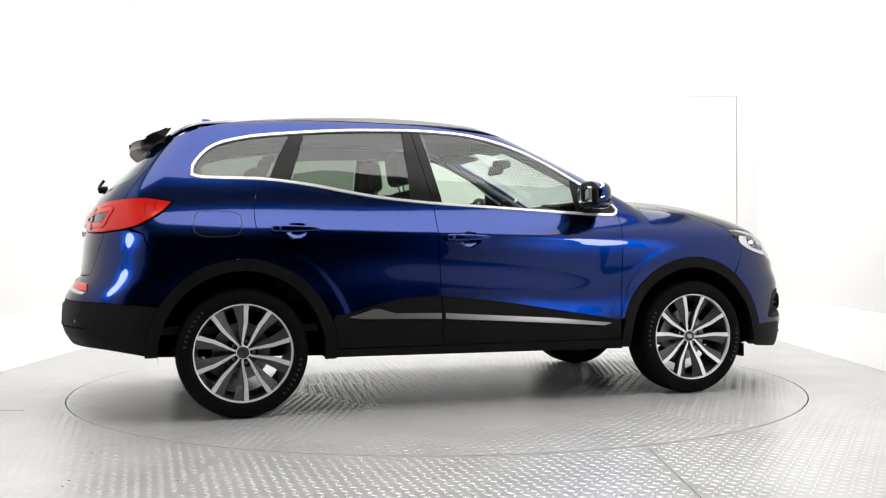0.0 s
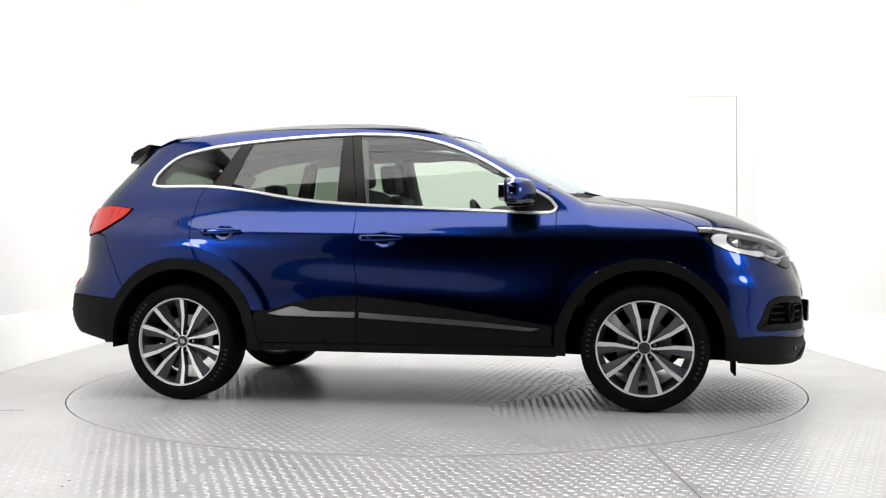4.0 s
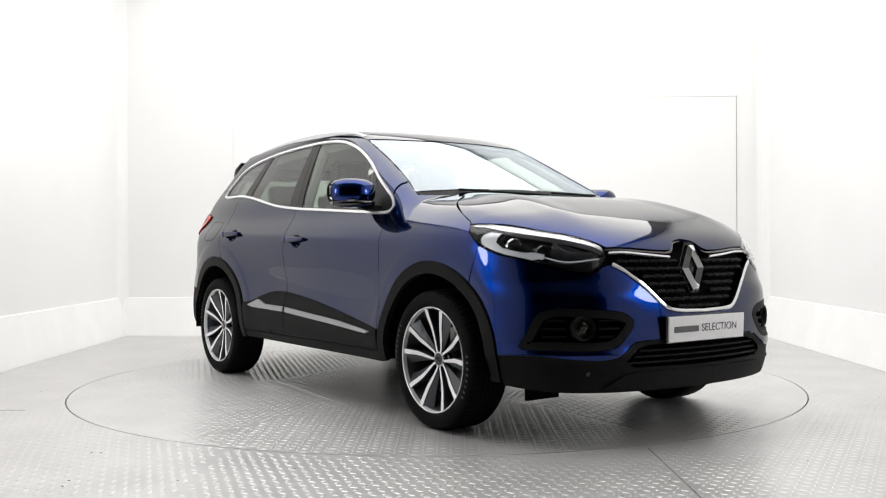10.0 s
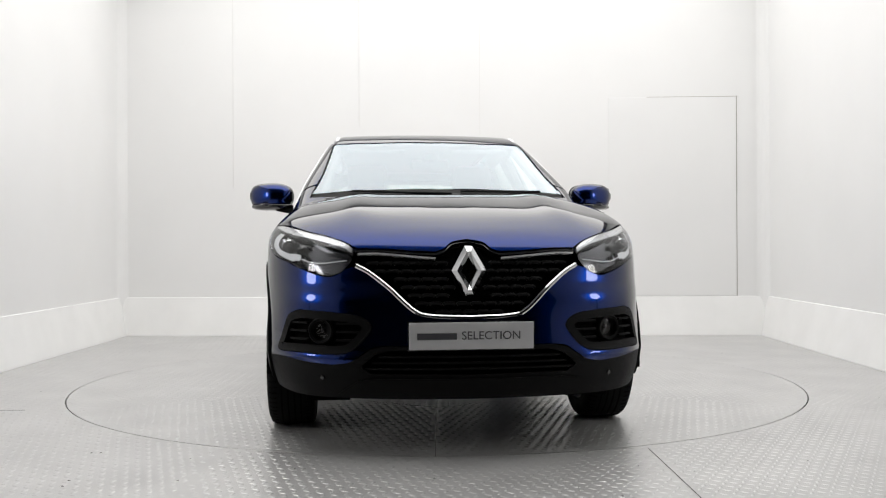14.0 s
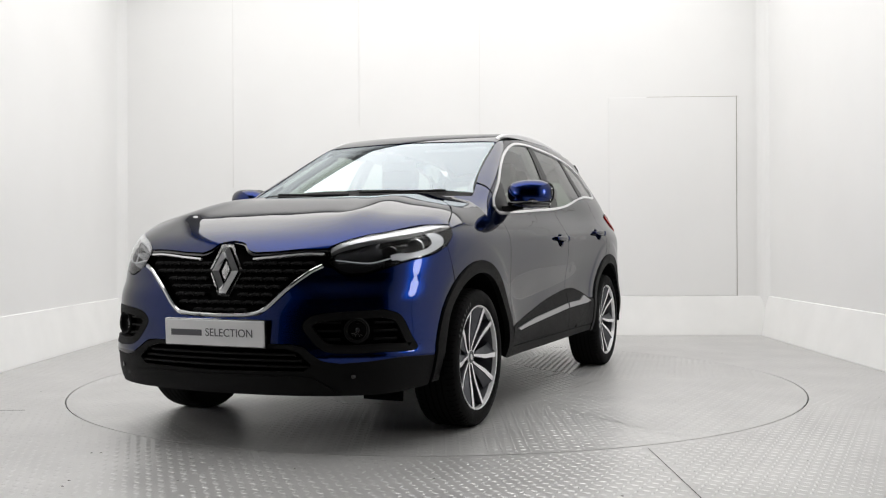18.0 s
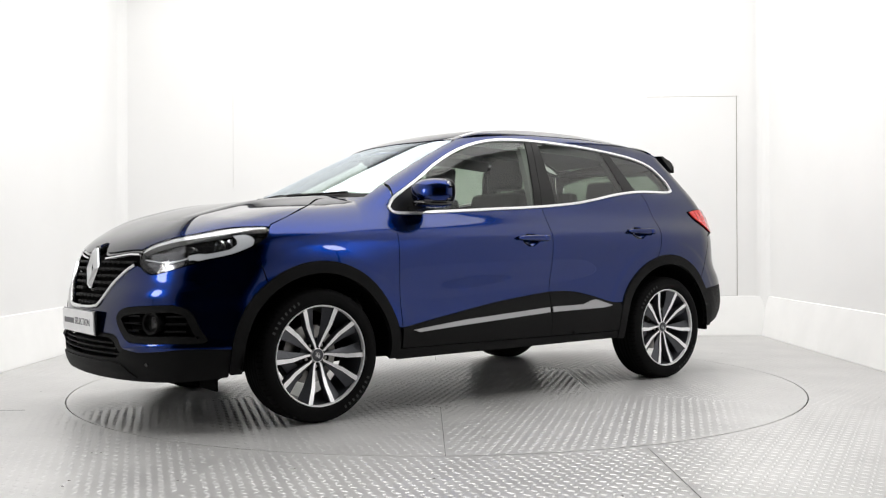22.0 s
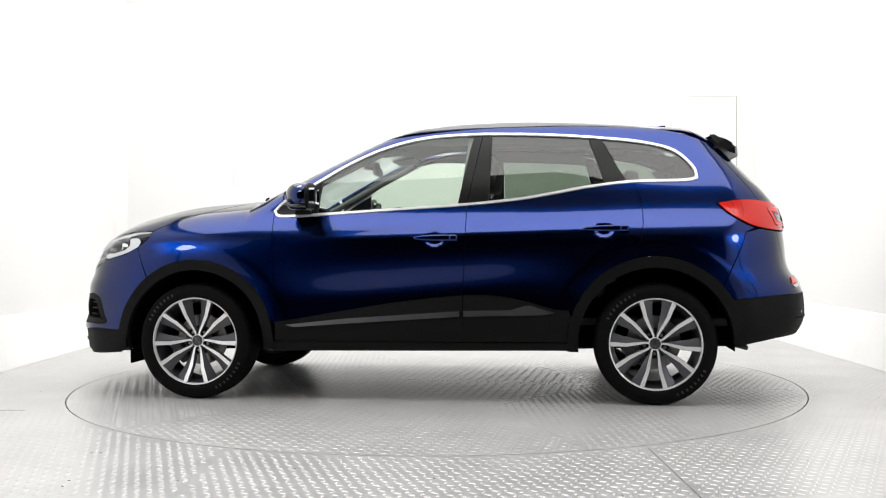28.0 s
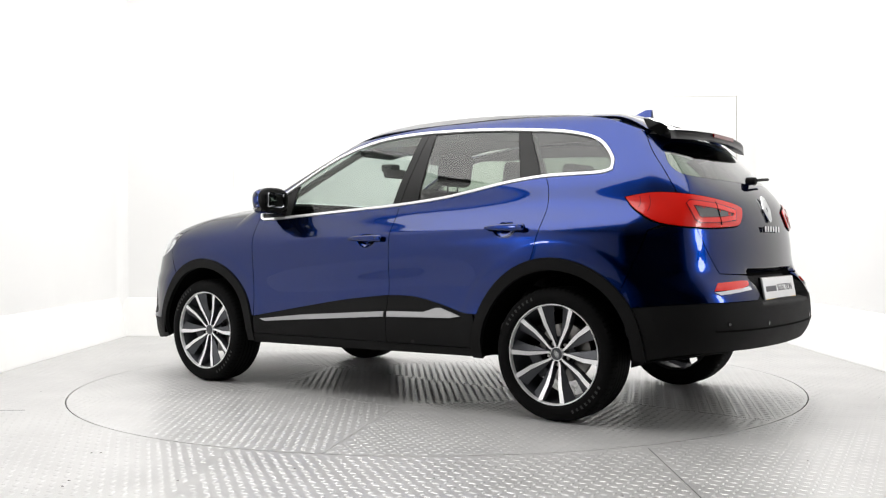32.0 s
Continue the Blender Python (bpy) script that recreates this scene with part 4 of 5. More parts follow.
badge("front_badge", 0, 0.779, 0.074, 0.104, 0.026, 2.166, 0.15)
back = bmesh.new()
vs = [back.verts.new((2.163 - 0.15 * z, y, 0.779 + z)) for y, z in ((0.03, 0.118), (0.088, 0.0), (0.03, -0.115), (-0.03, -0.115), (-0.088, 0.0), (-0.03, 0.118))]
back.faces.new(vs)
bmesh.ops.solidify(back, geom=back.faces[:], thickness=0.05)
part("badge_plinth", back, GLOSS, car)

# front plate
def number_plate(name, cx, cz, w, h, m, label):
    ob = part(name, rbox(0, 0, 0, 0.008, w, h, 0.003, 2, None), WHITEP, car, label)
    ob.matrix_local = m
    part("plate_holder", rbox(-0.01, 0, 0, 0.012, w + 0.012, h + 0.01, 0.003), GLOSS, ob)
    part("letter_bar", rbox(0.0045, -0.145, -0.001, 0.0016, 0.165, 0.027, 0.0), INK, ob)
    cu = bpy.data.curves.new("writing", "FONT")
    cu.body, cu.size, cu.align_x, cu.align_y, cu.extrude = "SELECTION", 0.049, "CENTER", "CENTER", 0.0006
    tmp = bpy.data.objects.new("tmp", cu)
    scene.collection.objects.link(tmp)
    me = bpy.data.meshes.new_from_object(tmp.evaluated_get(bpy.context.evaluated_depsgraph_get()))
    bpy.data.objects.remove(tmp)
    me.transform(Matrix.Translation((0.0048, 0.082, 0)) @ Matrix(((0, 0, 1, 0), (1, 0, 0, 0), (0, 1, 0, 0), (0, 0, 0, 1))))
    me.materials.clear()
    me.materials.append(INK)
    t = new("writing", me)
    t.parent = ob
    return ob


number_plate("front_plate", 0, 0.508, 0.523, 0.113, Matrix.Translation((2.252, 0, 0.509)) @ pose(0, 0, 0, 0, 2.5, 0), "white dealer plate with grey lettering")

# headlamps
skin_panel("headlamp_lens", "front", head_poly, CLEAR, car, off=0.002, depth=0.004, gap=0.003, step=0.03)
skin_panel("headlamp_housing", "front", head_poly, GLOSS, car, off=-0.055, depth=-0.05, gap=0.004, step=0.03, label="deep headlamp with black inner and chrome band")
top_c = crv(chart_of("front", HEAD_TOP), 8)
bot_c = crv(chart_of("front", HEAD_BOT), 8)


def frac(curve, t):
    s = np.r_[0, np.cumsum(np.linalg.norm(np.diff(curve, axis=0), axis=1))]
    s /= s[-1]
    return np.stack([np.interp(t, s, curve[:, 0]), np.interp(t, s, curve[:, 1])], -1)


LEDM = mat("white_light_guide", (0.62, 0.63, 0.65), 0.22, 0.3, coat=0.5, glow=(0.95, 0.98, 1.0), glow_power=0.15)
BANDM = mat("satin_lamp_band", (0.60, 0.60, 0.61), 0.20, 0.7)
LAMPCH = mat("lamp_reflector_chrome", (0.16, 0.16, 0.17), 0.14, 1.0)


def lamp_uv(t, k=0.0, d=0.0):
    """Chart points of the headlamp: t from its outer tip to its inner end, k from its top to its foot, d in metres from there."""
    t = np.atleast_1d(t)
    a, b = frac(top_c, t), frac(bot_c[::-1], t)
    ln = np.linalg.norm(b - a, axis=1)[:, None] + 1e-6
    return a + (b - a) * np.clip(k + d / ln, 0.004, 0.99)


def lamp_pt(t, k, d):
    """A point of the headlamp d below its lens."""
    X = chart_to("front", lamp_uv(t, k))
    return X - grad(X) * d


fore, aft = np.linspace(0.04, 0.96, 20), np.linspace(0.04, 0.50, 10)
brow = np.vstack([lamp_uv(fore[::-1], 0, 0.0005), lamp_uv(0.012, 0.4), lamp_uv(0.05, 0, 0.009), lamp_uv(0.12, 0, 0.012), lamp_uv(0.20, 0, 0.018), lamp_uv(np.linspace(0.28, 0.955, 12), 0, 0.022)])
skin_panel("headlamp_brow", "front", brow, BANDM, car, off=-0.006, depth=0.03, gap=0.0, step=0.02, label="satin silver band along the headlamp's upper edge")
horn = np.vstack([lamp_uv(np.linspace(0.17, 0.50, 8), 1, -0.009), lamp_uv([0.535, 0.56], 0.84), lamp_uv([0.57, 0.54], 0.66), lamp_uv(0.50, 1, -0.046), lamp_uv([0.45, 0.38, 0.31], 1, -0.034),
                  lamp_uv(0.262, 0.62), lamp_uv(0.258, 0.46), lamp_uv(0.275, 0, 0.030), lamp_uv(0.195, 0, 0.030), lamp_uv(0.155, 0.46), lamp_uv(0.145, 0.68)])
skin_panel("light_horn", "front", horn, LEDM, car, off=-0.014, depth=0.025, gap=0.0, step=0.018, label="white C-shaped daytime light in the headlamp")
skin_panel("horn_bezel", "front", inset(horn, -0.0035), DARK, car, holes=[horn], off=-0.012, depth=0.02, gap=0.0, step=0.02)
chamber = np.vstack([lamp_uv([0.60, 0.70, 0.80, 0.90], 0.90), lamp_uv(0.925, 0.6), lamp_uv([0.90, 0.80, 0.70, 0.62], 0, 0.032)])
skin_panel("reflector_chamber", "front", chamber, LAMPCH, car, off=-0.036, depth=0.004, gap=0.0, step=0.012, label="bright reflector chamber at the lamp's inner end",
           lift=lambda X: 0.012 * np.cos(2 * np.pi * (X[:, 2] - 0.76) / 0.05))
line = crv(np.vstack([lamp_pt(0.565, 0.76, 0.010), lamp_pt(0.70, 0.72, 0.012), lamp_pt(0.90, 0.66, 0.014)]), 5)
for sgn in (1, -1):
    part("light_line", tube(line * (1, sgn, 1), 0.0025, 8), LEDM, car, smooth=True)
    for t, r in ((0.36, 0.030), (0.55, 0.027)):
        c0 = lamp_pt(t, 0.56, 0.045)[0] * (1, sgn, 1)
        dirn = Vector((0.94, 0.34 * sgn, 0.02)).normalized()
        m = Matrix.Translation(c0) @ Vector((0, 1, 0)).rotation_difference(dirn).to_matrix().to_4x4()
        pr = part("projector", lathe_bm([(0.001, -0.03), (r * 1.25, -0.03), (r * 1.3, 0.012), (r * 1.15, 0.018), (r, 0.010)], 32, m=m), CHROME if t < 0.4 else GLOSS, car, smooth=True)
        part("lens", lathe_bm([(0.001, 0.022), (r * 0.5, 0.019), (r * 0.85, 0.012), (r, 0.004)], 28, m=m), CLEAR, pr, smooth=True)
    c0 = lamp_pt(0.30, 0.52, 0.030)[0] * (1, sgn, 1)
    part("reflector", rbox(*c0, 0.012, 0.035, 0.05, 0.005, 2, pose(0, 0, 0, 0, 0, 35 * sgn)), LAMPCH, car, smooth=True)

# parking sensors
for y, z in ((0.30, 0.30), (0.62, 0.33)):
    for sgn in (1, -1):
        q = F((y, z))[0]
        n = Vector(grad(q[None])[0])
        m = Matrix.Translation(q * (1, sgn, 1)) @ Vector((0, 1, 0)).rotation_difference(Vector((n.x, n.y * sgn, n.z))).to_matrix().to_4x4()
        part("parking_sensor", lathe_bm([(0.0, 0.004), (0.008, 0.004), (0.010, 0.002), (0.010, -0.006)], 14, m=m), GLOSS, car)
for y, z in ((0.35, 0.50), (0.66, 0.51)):
    for sgn in (1, -1):
        q = R((y, z))[0]
        n = Vector(grad(q[None])[0])
        m = Matrix.Translation(q * (1, sgn, 1)) @ Vector((0, 1, 0)).rotation_difference(Vector((n.x, n.y * sgn, n.z))).to_matrix().to_4x4()
        part("parking_sensor", lathe_bm([(0.0, 0.004), (0.008, 0.004), (0.010, 0.002), (0.010, -0.006)], 14, m=m), GLOSS, car)

# ---- rear
seam_t = R((0.56, 1.45), (0.615, 1.36), (0.665, 1.25), (0.70, 1.15), (0.705, 1.0), (0.66, 0.86), (0.61, 0.745))
gl_half = chart_of("rear", R((0.0, 1.42), (0.30, 1.415), (0.52, 1.395), (0.585, 1.34), (0.625, 1.27), (0.58, 1.225), (0.30, 1.212), (0.0, 1.207)))
tg_half = np.vstack([chart_of("rear", R((0.0, 1.45), (0.3, 1.455))), crv(chart_of("rear", seam_t), 5), chart_of("rear", R((0.35, 0.737), (0.0, 0.735)))])
rear_glass = full("rear", tidy(crv(gl_half, 4)))
skin_panel("tailgate", "rear", full("rear", tidy(tg_half)), PAINT, car, holes=[rear_glass], mirror=False, step=0.025)
skin_panel("rear_window", "rear", rear_glass, PRIV, car, mirror=False, off=-0.003, depth=0.003, step=0.04)
rs = S((-1.815, 0.955), (-1.782, 0.86), (-1.69, 0.665))
rb_cut = np.vstack([S((-1.745, 0.585)), R((0.80, 0.605), (0.62, 0.612), (0.44, 0.615))])
rb_half = np.vstack([chart_of("rear", R((0.61, 0.745), (0.66, 0.86), (0.705, 1.0))), crv(chart_of("rear", rs), 5), chart_of("rear", S(*arc(-WX, 0.486, 137, 149, 3))), crv(chart_of("rear", rb_cut), 5), chart_of("rear", R((0.40, 0.64), (0.365, 0.733), (0.45, 0.737)))])
skin_panel("rear_bumper", "rear", tidy(rb_half), PAINT, car, step=0.022)
rl_half = np.vstack([chart_of("rear", R((0.0, 0.730), (0.36, 0.728), (0.40, 0.635))), crv(chart_of("rear", rb_cut), 5)[::-1], chart_of("rear", S(*arc(-WX, 0.486, 150, 180, 6))),
                     crv(chart_of("rear", np.vstack([S((-1.80, 0.335)), R((0.74, 0.372), (0.45, 0.375), (0.0, 0.372))])), 5)])
skin_panel("rear_lower_bumper", "rear", full("rear", tidy(rl_half)), CLAD, car, mirror=False, off=0.0, step=0.02)
tl_poly = tidy(crv(chart_of("rear", np.vstack([S((-1.677, 1.116), (-1.80, 1.134)), R((0.70, 1.128), (0.52, 1.10), (0.36, 1.072), (0.345, 1.045), (0.40, 0.985), (0.50, 0.970), (0.68, 0.966)), S((-1.86, 0.990), (-1.74, 1.055), (-1.677, 1.116))])), 4))
skin_panel("tail_lamp", "rear", tl_poly, LENSRED, car, off=0.010, depth=0.02, gap=0.0, step=0.02, label="large red tail lamp with a smoked clear centre")
skin_panel("lamp_gasket", "rear", inset(tl_poly, -0.006), DARK, car, holes=[tl_poly], off=0.004, depth=0.02, gap=0.0, step=0.02)
ring2 = tidy(chart_of("rear", R((0.685, 1.098), (0.55, 1.082), (0.415, 1.056), (0.405, 1.048), (0.435, 1.000), (0.55, 0.988), (0.68, 0.985), (0.70, 1.0), (0.705, 1.08))))
ring1, in_poly = inset(ring2, 0.004), inset(ring2, 0.026)
skin_panel("lamp_crease", "rear", ring2, LENSDK, car, holes=[ring1], off=0.0125, depth=0.003, gap=0.0, step=0.02)
skin_panel("tail_light_ring", "rear", ring1, LENSLIT, car, holes=[in_poly], off=0.0135, depth=0.004, gap=0.0, step=0.015, label="bright red light ring of the tail lamp")
skin_panel("lamp_crease", "rear", in_poly, LENSDK, car, holes=[inset(in_poly, 0.004)], off=0.0145, depth=0.003, gap=0.0, step=0.02)
centre = inset(in_poly, 0.004)
skin_panel("tail_lamp_centre", "rear", centre, LENSCL, car, off=0.011, depth=0.004, gap=0.0, step=0.015, label="smoked clear centre of the tail lamp",
           lift=lambda X: 0.0016 * np.cos(2 * np.pi * X[:, 2] / 0.012))
split = tidy(chart_of("rear", R((0.558, 1.088), (0.5555, 1.088), (0.5555, 0.978), (0.558, 0.978))))
skin_panel("lamp_split", "rear", split, DARK, car, off=0.0155, depth=0.006, gap=0.0, step=0.03)
for t in (0.30, 0.55):
    cr = S(*[(-1.69 - 0.19 * t - 0.012 * math.sin(k * 0.5), 1.118 - (0.030 + 0.085 * t) * k / 5) for k in range(6)])
    nn = grad(cr)
    for sgn in (1, -1):
        part("lamp_rib", sweep((cr + nn * 0.0105) * (1, sgn, 1), [(-0.0015, -0.003), (-0.0015, 0.0010), (0.0015, 0.0010), (0.0015, -0.003)], nn * (1, sgn, 1)), LENSDK, car)
rf = tidy(chart_of("rear", R((0.70, 0.665), (0.66, 0.70), (0.50, 0.708), (0.44, 0.706), (0.46, 0.685), (0.55, 0.668))))
skin_panel("rear_reflector", "rear", rf, LENSRED, car, off=0.006, depth=0.01, gap=0.0, step=0.02)
rfc = tidy(chart_of("rear", R((0.70, 0.658), (0.46, 0.680), (0.46, 0.664), (0.68, 0.645))))
skin_panel("reversing_lamp", "rear", rfc, REVLENS, car, off=0.006, depth=0.01, gap=0.0, step=0.02)
rear_plate = number_plate("rear_plate", 0, 0.655, 0.523, 0.113, Matrix.Translation((-2.178, 0, 0.660)) @ pose(0, 0, 0, 0, -10, 180), "white dealer plate with grey lettering on the tail")
part("plate_edge", rbox(0.0046, 0, -0.0535, 0.0014, 0.50, 0.004, 0), YELLOW, rear_plate, "thin yellow lower edge")
badge("rear_badge", 0, 1.07, 0.05, 0.068, 0.016, -2.108, 0.33, -1)
for i in range(6):
    part("letter_bar", rbox(-2.142, -0.11 + i * 0.044, 0.965, 0.006, 0.028, 0.030, 0.002), CHROME, car)
lipp = R(*[(y, 0.478) for y in np.linspace(-0.72, 0.72, 25)])
part("bumper_crease", sweep(lipp, [(-0.004, -0.006), (-0.004, 0.004), (0.004, 0.004), (0.004, -0.006)], grad(lipp)), DARK, car)
pipe = rbox(0, 0, 0, 0.11, 0.075, 0.030, 0.013, 3, pose(0, 0, 0, 0, -16, 0))
pipe.transform(Matrix.Translation((-1.83, 0.50, 0.300)))
part("tail_pipe", pipe, RIMDARK, car, "flat down-turned exhaust tip", smooth=True)

# spoiler
NS, NC = 25, 9
gv, gf = [], []
for i in range(NS):
    a = -0.545 + 1.09 * i / (NS - 1)
    tip = -1.885 + 0.22 * a * a + 0.35 * a ** 6
    for j in range(NC):
        t = j / (NC - 1)
        x = -1.69 + (tip + 1.69) * t
        gv.append((x, a, 1.546 - 0.018 * (a / 0.6) ** 2 - 0.058 * t - 0.012 * t * t))
top_n = len(gv)
for i in range(NS):
    a = -0.545 + 1.09 * i / (NS - 1)
    tip = -1.885 + 0.22 * a * a + 0.35 * a ** 6
    for j in range(NC):
        t = j / (NC - 1)
        x = -1.69 + (tip + 1.69) * t
        gv.append((x - (0.004 if j == NC - 1 else 0), a, 1.546 - 0.018 * (a / 0.6) ** 2 - 0.082 * t - 0.018 - 0.026 * math.sin(t * math.pi * 0.8)))
for s0, fl in ((0, True), (top_n, False)):
    for i in range(NS - 1):
        for j in range(NC - 1):
            q = (s0 + i * NC + j, s0 + (i + 1) * NC + j, s0 + (i + 1) * NC + j + 1, s0 + i * NC + j + 1)
            gf.append(q if not fl else q[::-1])
for i in range(NS - 1):
    gf.append((i * NC + NC - 1, (i + 1) * NC + NC - 1, top_n + (i + 1) * NC + NC - 1, top_n + i * NC + NC - 1))
for i in (0, NS - 1):
    for j in range(NC - 1):
        gf.append((i * NC + j, i * NC + j + 1, top_n + i * NC + j + 1, top_n + i * NC + j))
idx = [0] * ((NS - 1) * (NC - 1)) + [1] * ((NS - 1) * (NC - 1)) + [1] * (NS - 1) + [1] * (2 * (NC - 1))
finish("spoiler", gv, gf, [PAINT, PILLARM], car, "blue roof spoiler with a black underside", True, None, idx)
for sgn in (1, -1):
    bm = bmesh.new()
    vv = [bm.verts.new((x, y * sgn, z)) for x, y, z in ((-1.665, 0.545, 1.532), (-1.76, 0.547, 1.502), (-1.80, 0.545, 1.478), (-1.785, 0.550, 1.455), (-1.765, 0.560, 1.430), (-1.70, 0.568, 1.475))]
    bm.faces.new(vv)
    bmesh.ops.solidify(bm, geom=bm.faces[:], thickness=0.025)
    part("spoiler_fin", bm, PILLARM, car)
part("brake_light", rbox(-1.884, 0, 1.464, 0.012, 0.30, 0.022, 0.004), LENSDK, car, "dark red high brake light in the spoiler")
# rear wiper
part("rear_wiper", merge(lathe_bm([(0.0, -0.02), (0.022, -0.02), (0.02, 0.03), (0.0, 0.034)], 20, m=Matrix.Translation((-2.03, 0, 1.222)) @ pose(0, 0, 0, 0, 0, 90)),
                         tube(np.array([(-2.06, 0.0, 1.225), (-2.05, -0.12, 1.235), (-2.02, -0.33, 1.25)]), 0.008, 8)), CLAD, car, smooth=True)
# aerial fin
fin = bmesh.new()
fp = [(-1.28, 0.0), (-1.36, 0.028), (-1.44, 0.066), (-1.475, 0.068), (-1.485, 0.0)]
rows = []
for (x, h) in fp:
    zb = float(roof_z(x)) - 0.004
    w = 0.004 + 0.028 * (1 - abs((x + 1.40) / 0.13) ** 2 if abs(x + 1.40) < 0.13 else 0.0)
    rows.append([fin.verts.new((x, -w, zb)), fin.verts.new((x, -0.006, zb + max(h, 0.002))), fin.verts.new((x, 0.006, zb + max(h, 0.002))), fin.verts.new((x, w, zb))])
for a, b in zip(rows, rows[1:]):
    for i in range(3):
        fin.faces.new((a[i], a[i + 1], b[i + 1], b[i]))
fin.faces.new(rows[0]), fin.faces.new(rows[-1][::-1])
part("aerial_fin", fin, PAINT, car, "small blue aerial fin on the roof")

# ---- roof rails
for sgn in (1, -1):
    p = crv([(0.18, 0.558 * sgn, 1.546), (0.10, 0.557 * sgn, 1.571), (0.0, 0.555 * sgn, 1.591), (-0.25, 0.552 * sgn, 1.614), (-0.575, 0.549 * sgn, 1.621), (-0.9, 0.543 * sgn, 1.611), (-1.23, 0.532 * sgn, 1.588), (-1.42, 0.523 * sgn, 1.562), (-1.53, 0.517 * sgn, 1.540)], 6)
    part("roof_rail", sweep(p, [(-0.011, -0.030), (-0.013, -0.002), (-0.008, 0.005), (0.008, 0.005), (0.013, -0.002), (0.011, -0.030)]), RAILM, car, "satin silver roof rail", smooth=True)

def superell(cx, cy, cz, a, b, c, p=2.6, n=28, cut=None):
    bm = bmesh.new()
    bmesh.ops.create_uvsphere(bm, u_segments=n, v_segments=n // 2, radius=1)
    for v in bm.verts:
        q = [abs(k) ** p for k in v.co]
        s = sum(q) ** (-1 / p)
        v.co = v.co * s
        if cut:
            cut(v)
        v.co = (cx + v.co.x * a, cy + v.co.y * b, cz + v.co.z * c)
    return bm


def taper(v):
    v.co.z *= 1 - 0.25 * v.co.x


# ---- door handles
for hx, hz in HANDLES:
    for sgn in (1, -1):
        flat = S((hx - 0.125, hz), (hx + 0.118, hz))
        yy = flat[:, 1].mean() + 0.018
        turn = math.degrees(math.atan2((flat[1, 1] - flat[0, 1]) * sgn, 0.243))
        m = Matrix.Translation((hx - 0.004, yy * sgn, hz + 0.008)) @ pose(0, 0, 0, 0, 0, turn)
        bar = superell(0, 0, 0, 0.122, 0.013, 0.0175, 2.7, 32, taper)
        bar.transform(m)
        h = part("door_handle", bar, PAINT, car, smooth=True, angle=1.2)
        foot = rbox(0.095, -0.014 * sgn, 0.0, 0.03, 0.03, 0.022, 0.004)
        foot.transform(m)
        part("handle_foot", foot, PAINT, h)
        cap = superell(-0.105, 0.001 * sgn, 0.0, 0.026, 0.0145, 0.0185, 3, 20)
        cap.transform(m)
        part("lock_cap", cap, PAINT, h, smooth=True, angle=1.2)

# ---- fuel flap line
fl = crv([(-1.565, 1.02), (-1.55, 1.062), (-1.50, 1.072), (-1.38, 1.068), (-1.335, 1.05), (-1.33, 1.0), (-1.345, 0.955), (-1.40, 0.940), (-1.50, 0.938), (-1.555, 0.955), (-1.572, 0.99)], 4)
pf = chart_to("side", fl) * (1, -1, 1)
part("fuel_flap_joint", sweep(pf, [(-0.0016, -0.002), (-0.0016, 0.0006), (0.0016, 0.0006), (0.0016, -0.002)], grad(pf), closed=True), GAPM, car)

# ---- mirrors
for sgn in (1, -1):
    def shape(v):
        v.co.x = v.co.x * (1 - 0.15 * v.co.y * sgn) - (0.35 * max(0, v.co.y * sgn)) if v.co.x > 0 else max(v.co.x, -0.45)
    mir = part("door_mirror", superell(0.655, 0.935 * sgn, 1.178, 0.098, 0.122, 0.073, 2.8, 32, shape), PAINT, car, "blue door mirror on a black foot", smooth=True, angle=0.9)
    part("lower_shell", superell(0.655, 0.928 * sgn, 1.118, 0.094, 0.118, 0.024, 2.6, 28, shape), GLOSS, mir, smooth=True, angle=0.9)
    part("mirror_glass", rbox(0.5985, 0.935 * sgn, 1.175, 0.004, 0.160, 0.092, 0.026, 3, pose(0, 0, 0, 0, 0, 4 * sgn)), MIRRORM, mir, smooth=True)
    part("mirror_bezel", superell(0.6090, 0.935 * sgn, 1.178, 0.011, 0.124, 0.0745, 2.8, 32), PILLARM, mir, smooth=True)
    part("mirror_foot", sweep(crv([(0.66, 0.89 * sgn, 1.105), (0.68, 0.83 * sgn, 1.092), (0.69, 0.785 * sgn, 1.088)], 5), [(-0.05, -0.014), (-0.04, 0.016), (0.04, 0.016), (0.05, -0.014)]), CLAD, mir)
    part("side_repeater", rbox(0.715, 0.955 * sgn, 1.128, 0.05, 0.07, 0.012, 0.005, 2, pose(0, 0, 0, 0, 0, -25 * sgn)), LENSCL, mir)

# ---- windscreen wipers
for y0, y1, xo in ((0.56, 0.10, 0.0), (0.05, -0.48, 0.015)):
    ys = np.linspace(y0, y1, 9)
    p = T(*[(1.128 - 0.20 * (abs(y) / 0.65) ** 2 - 0.008 + xo * 0.5 - 0.02 * k / 8, y) for k, y in enumerate(ys)]) + (0.002, 0, 0.004)
    part("wiper", tube(p, 0.0065, 8), CLAD, car, "black windscreen wiper at rest")

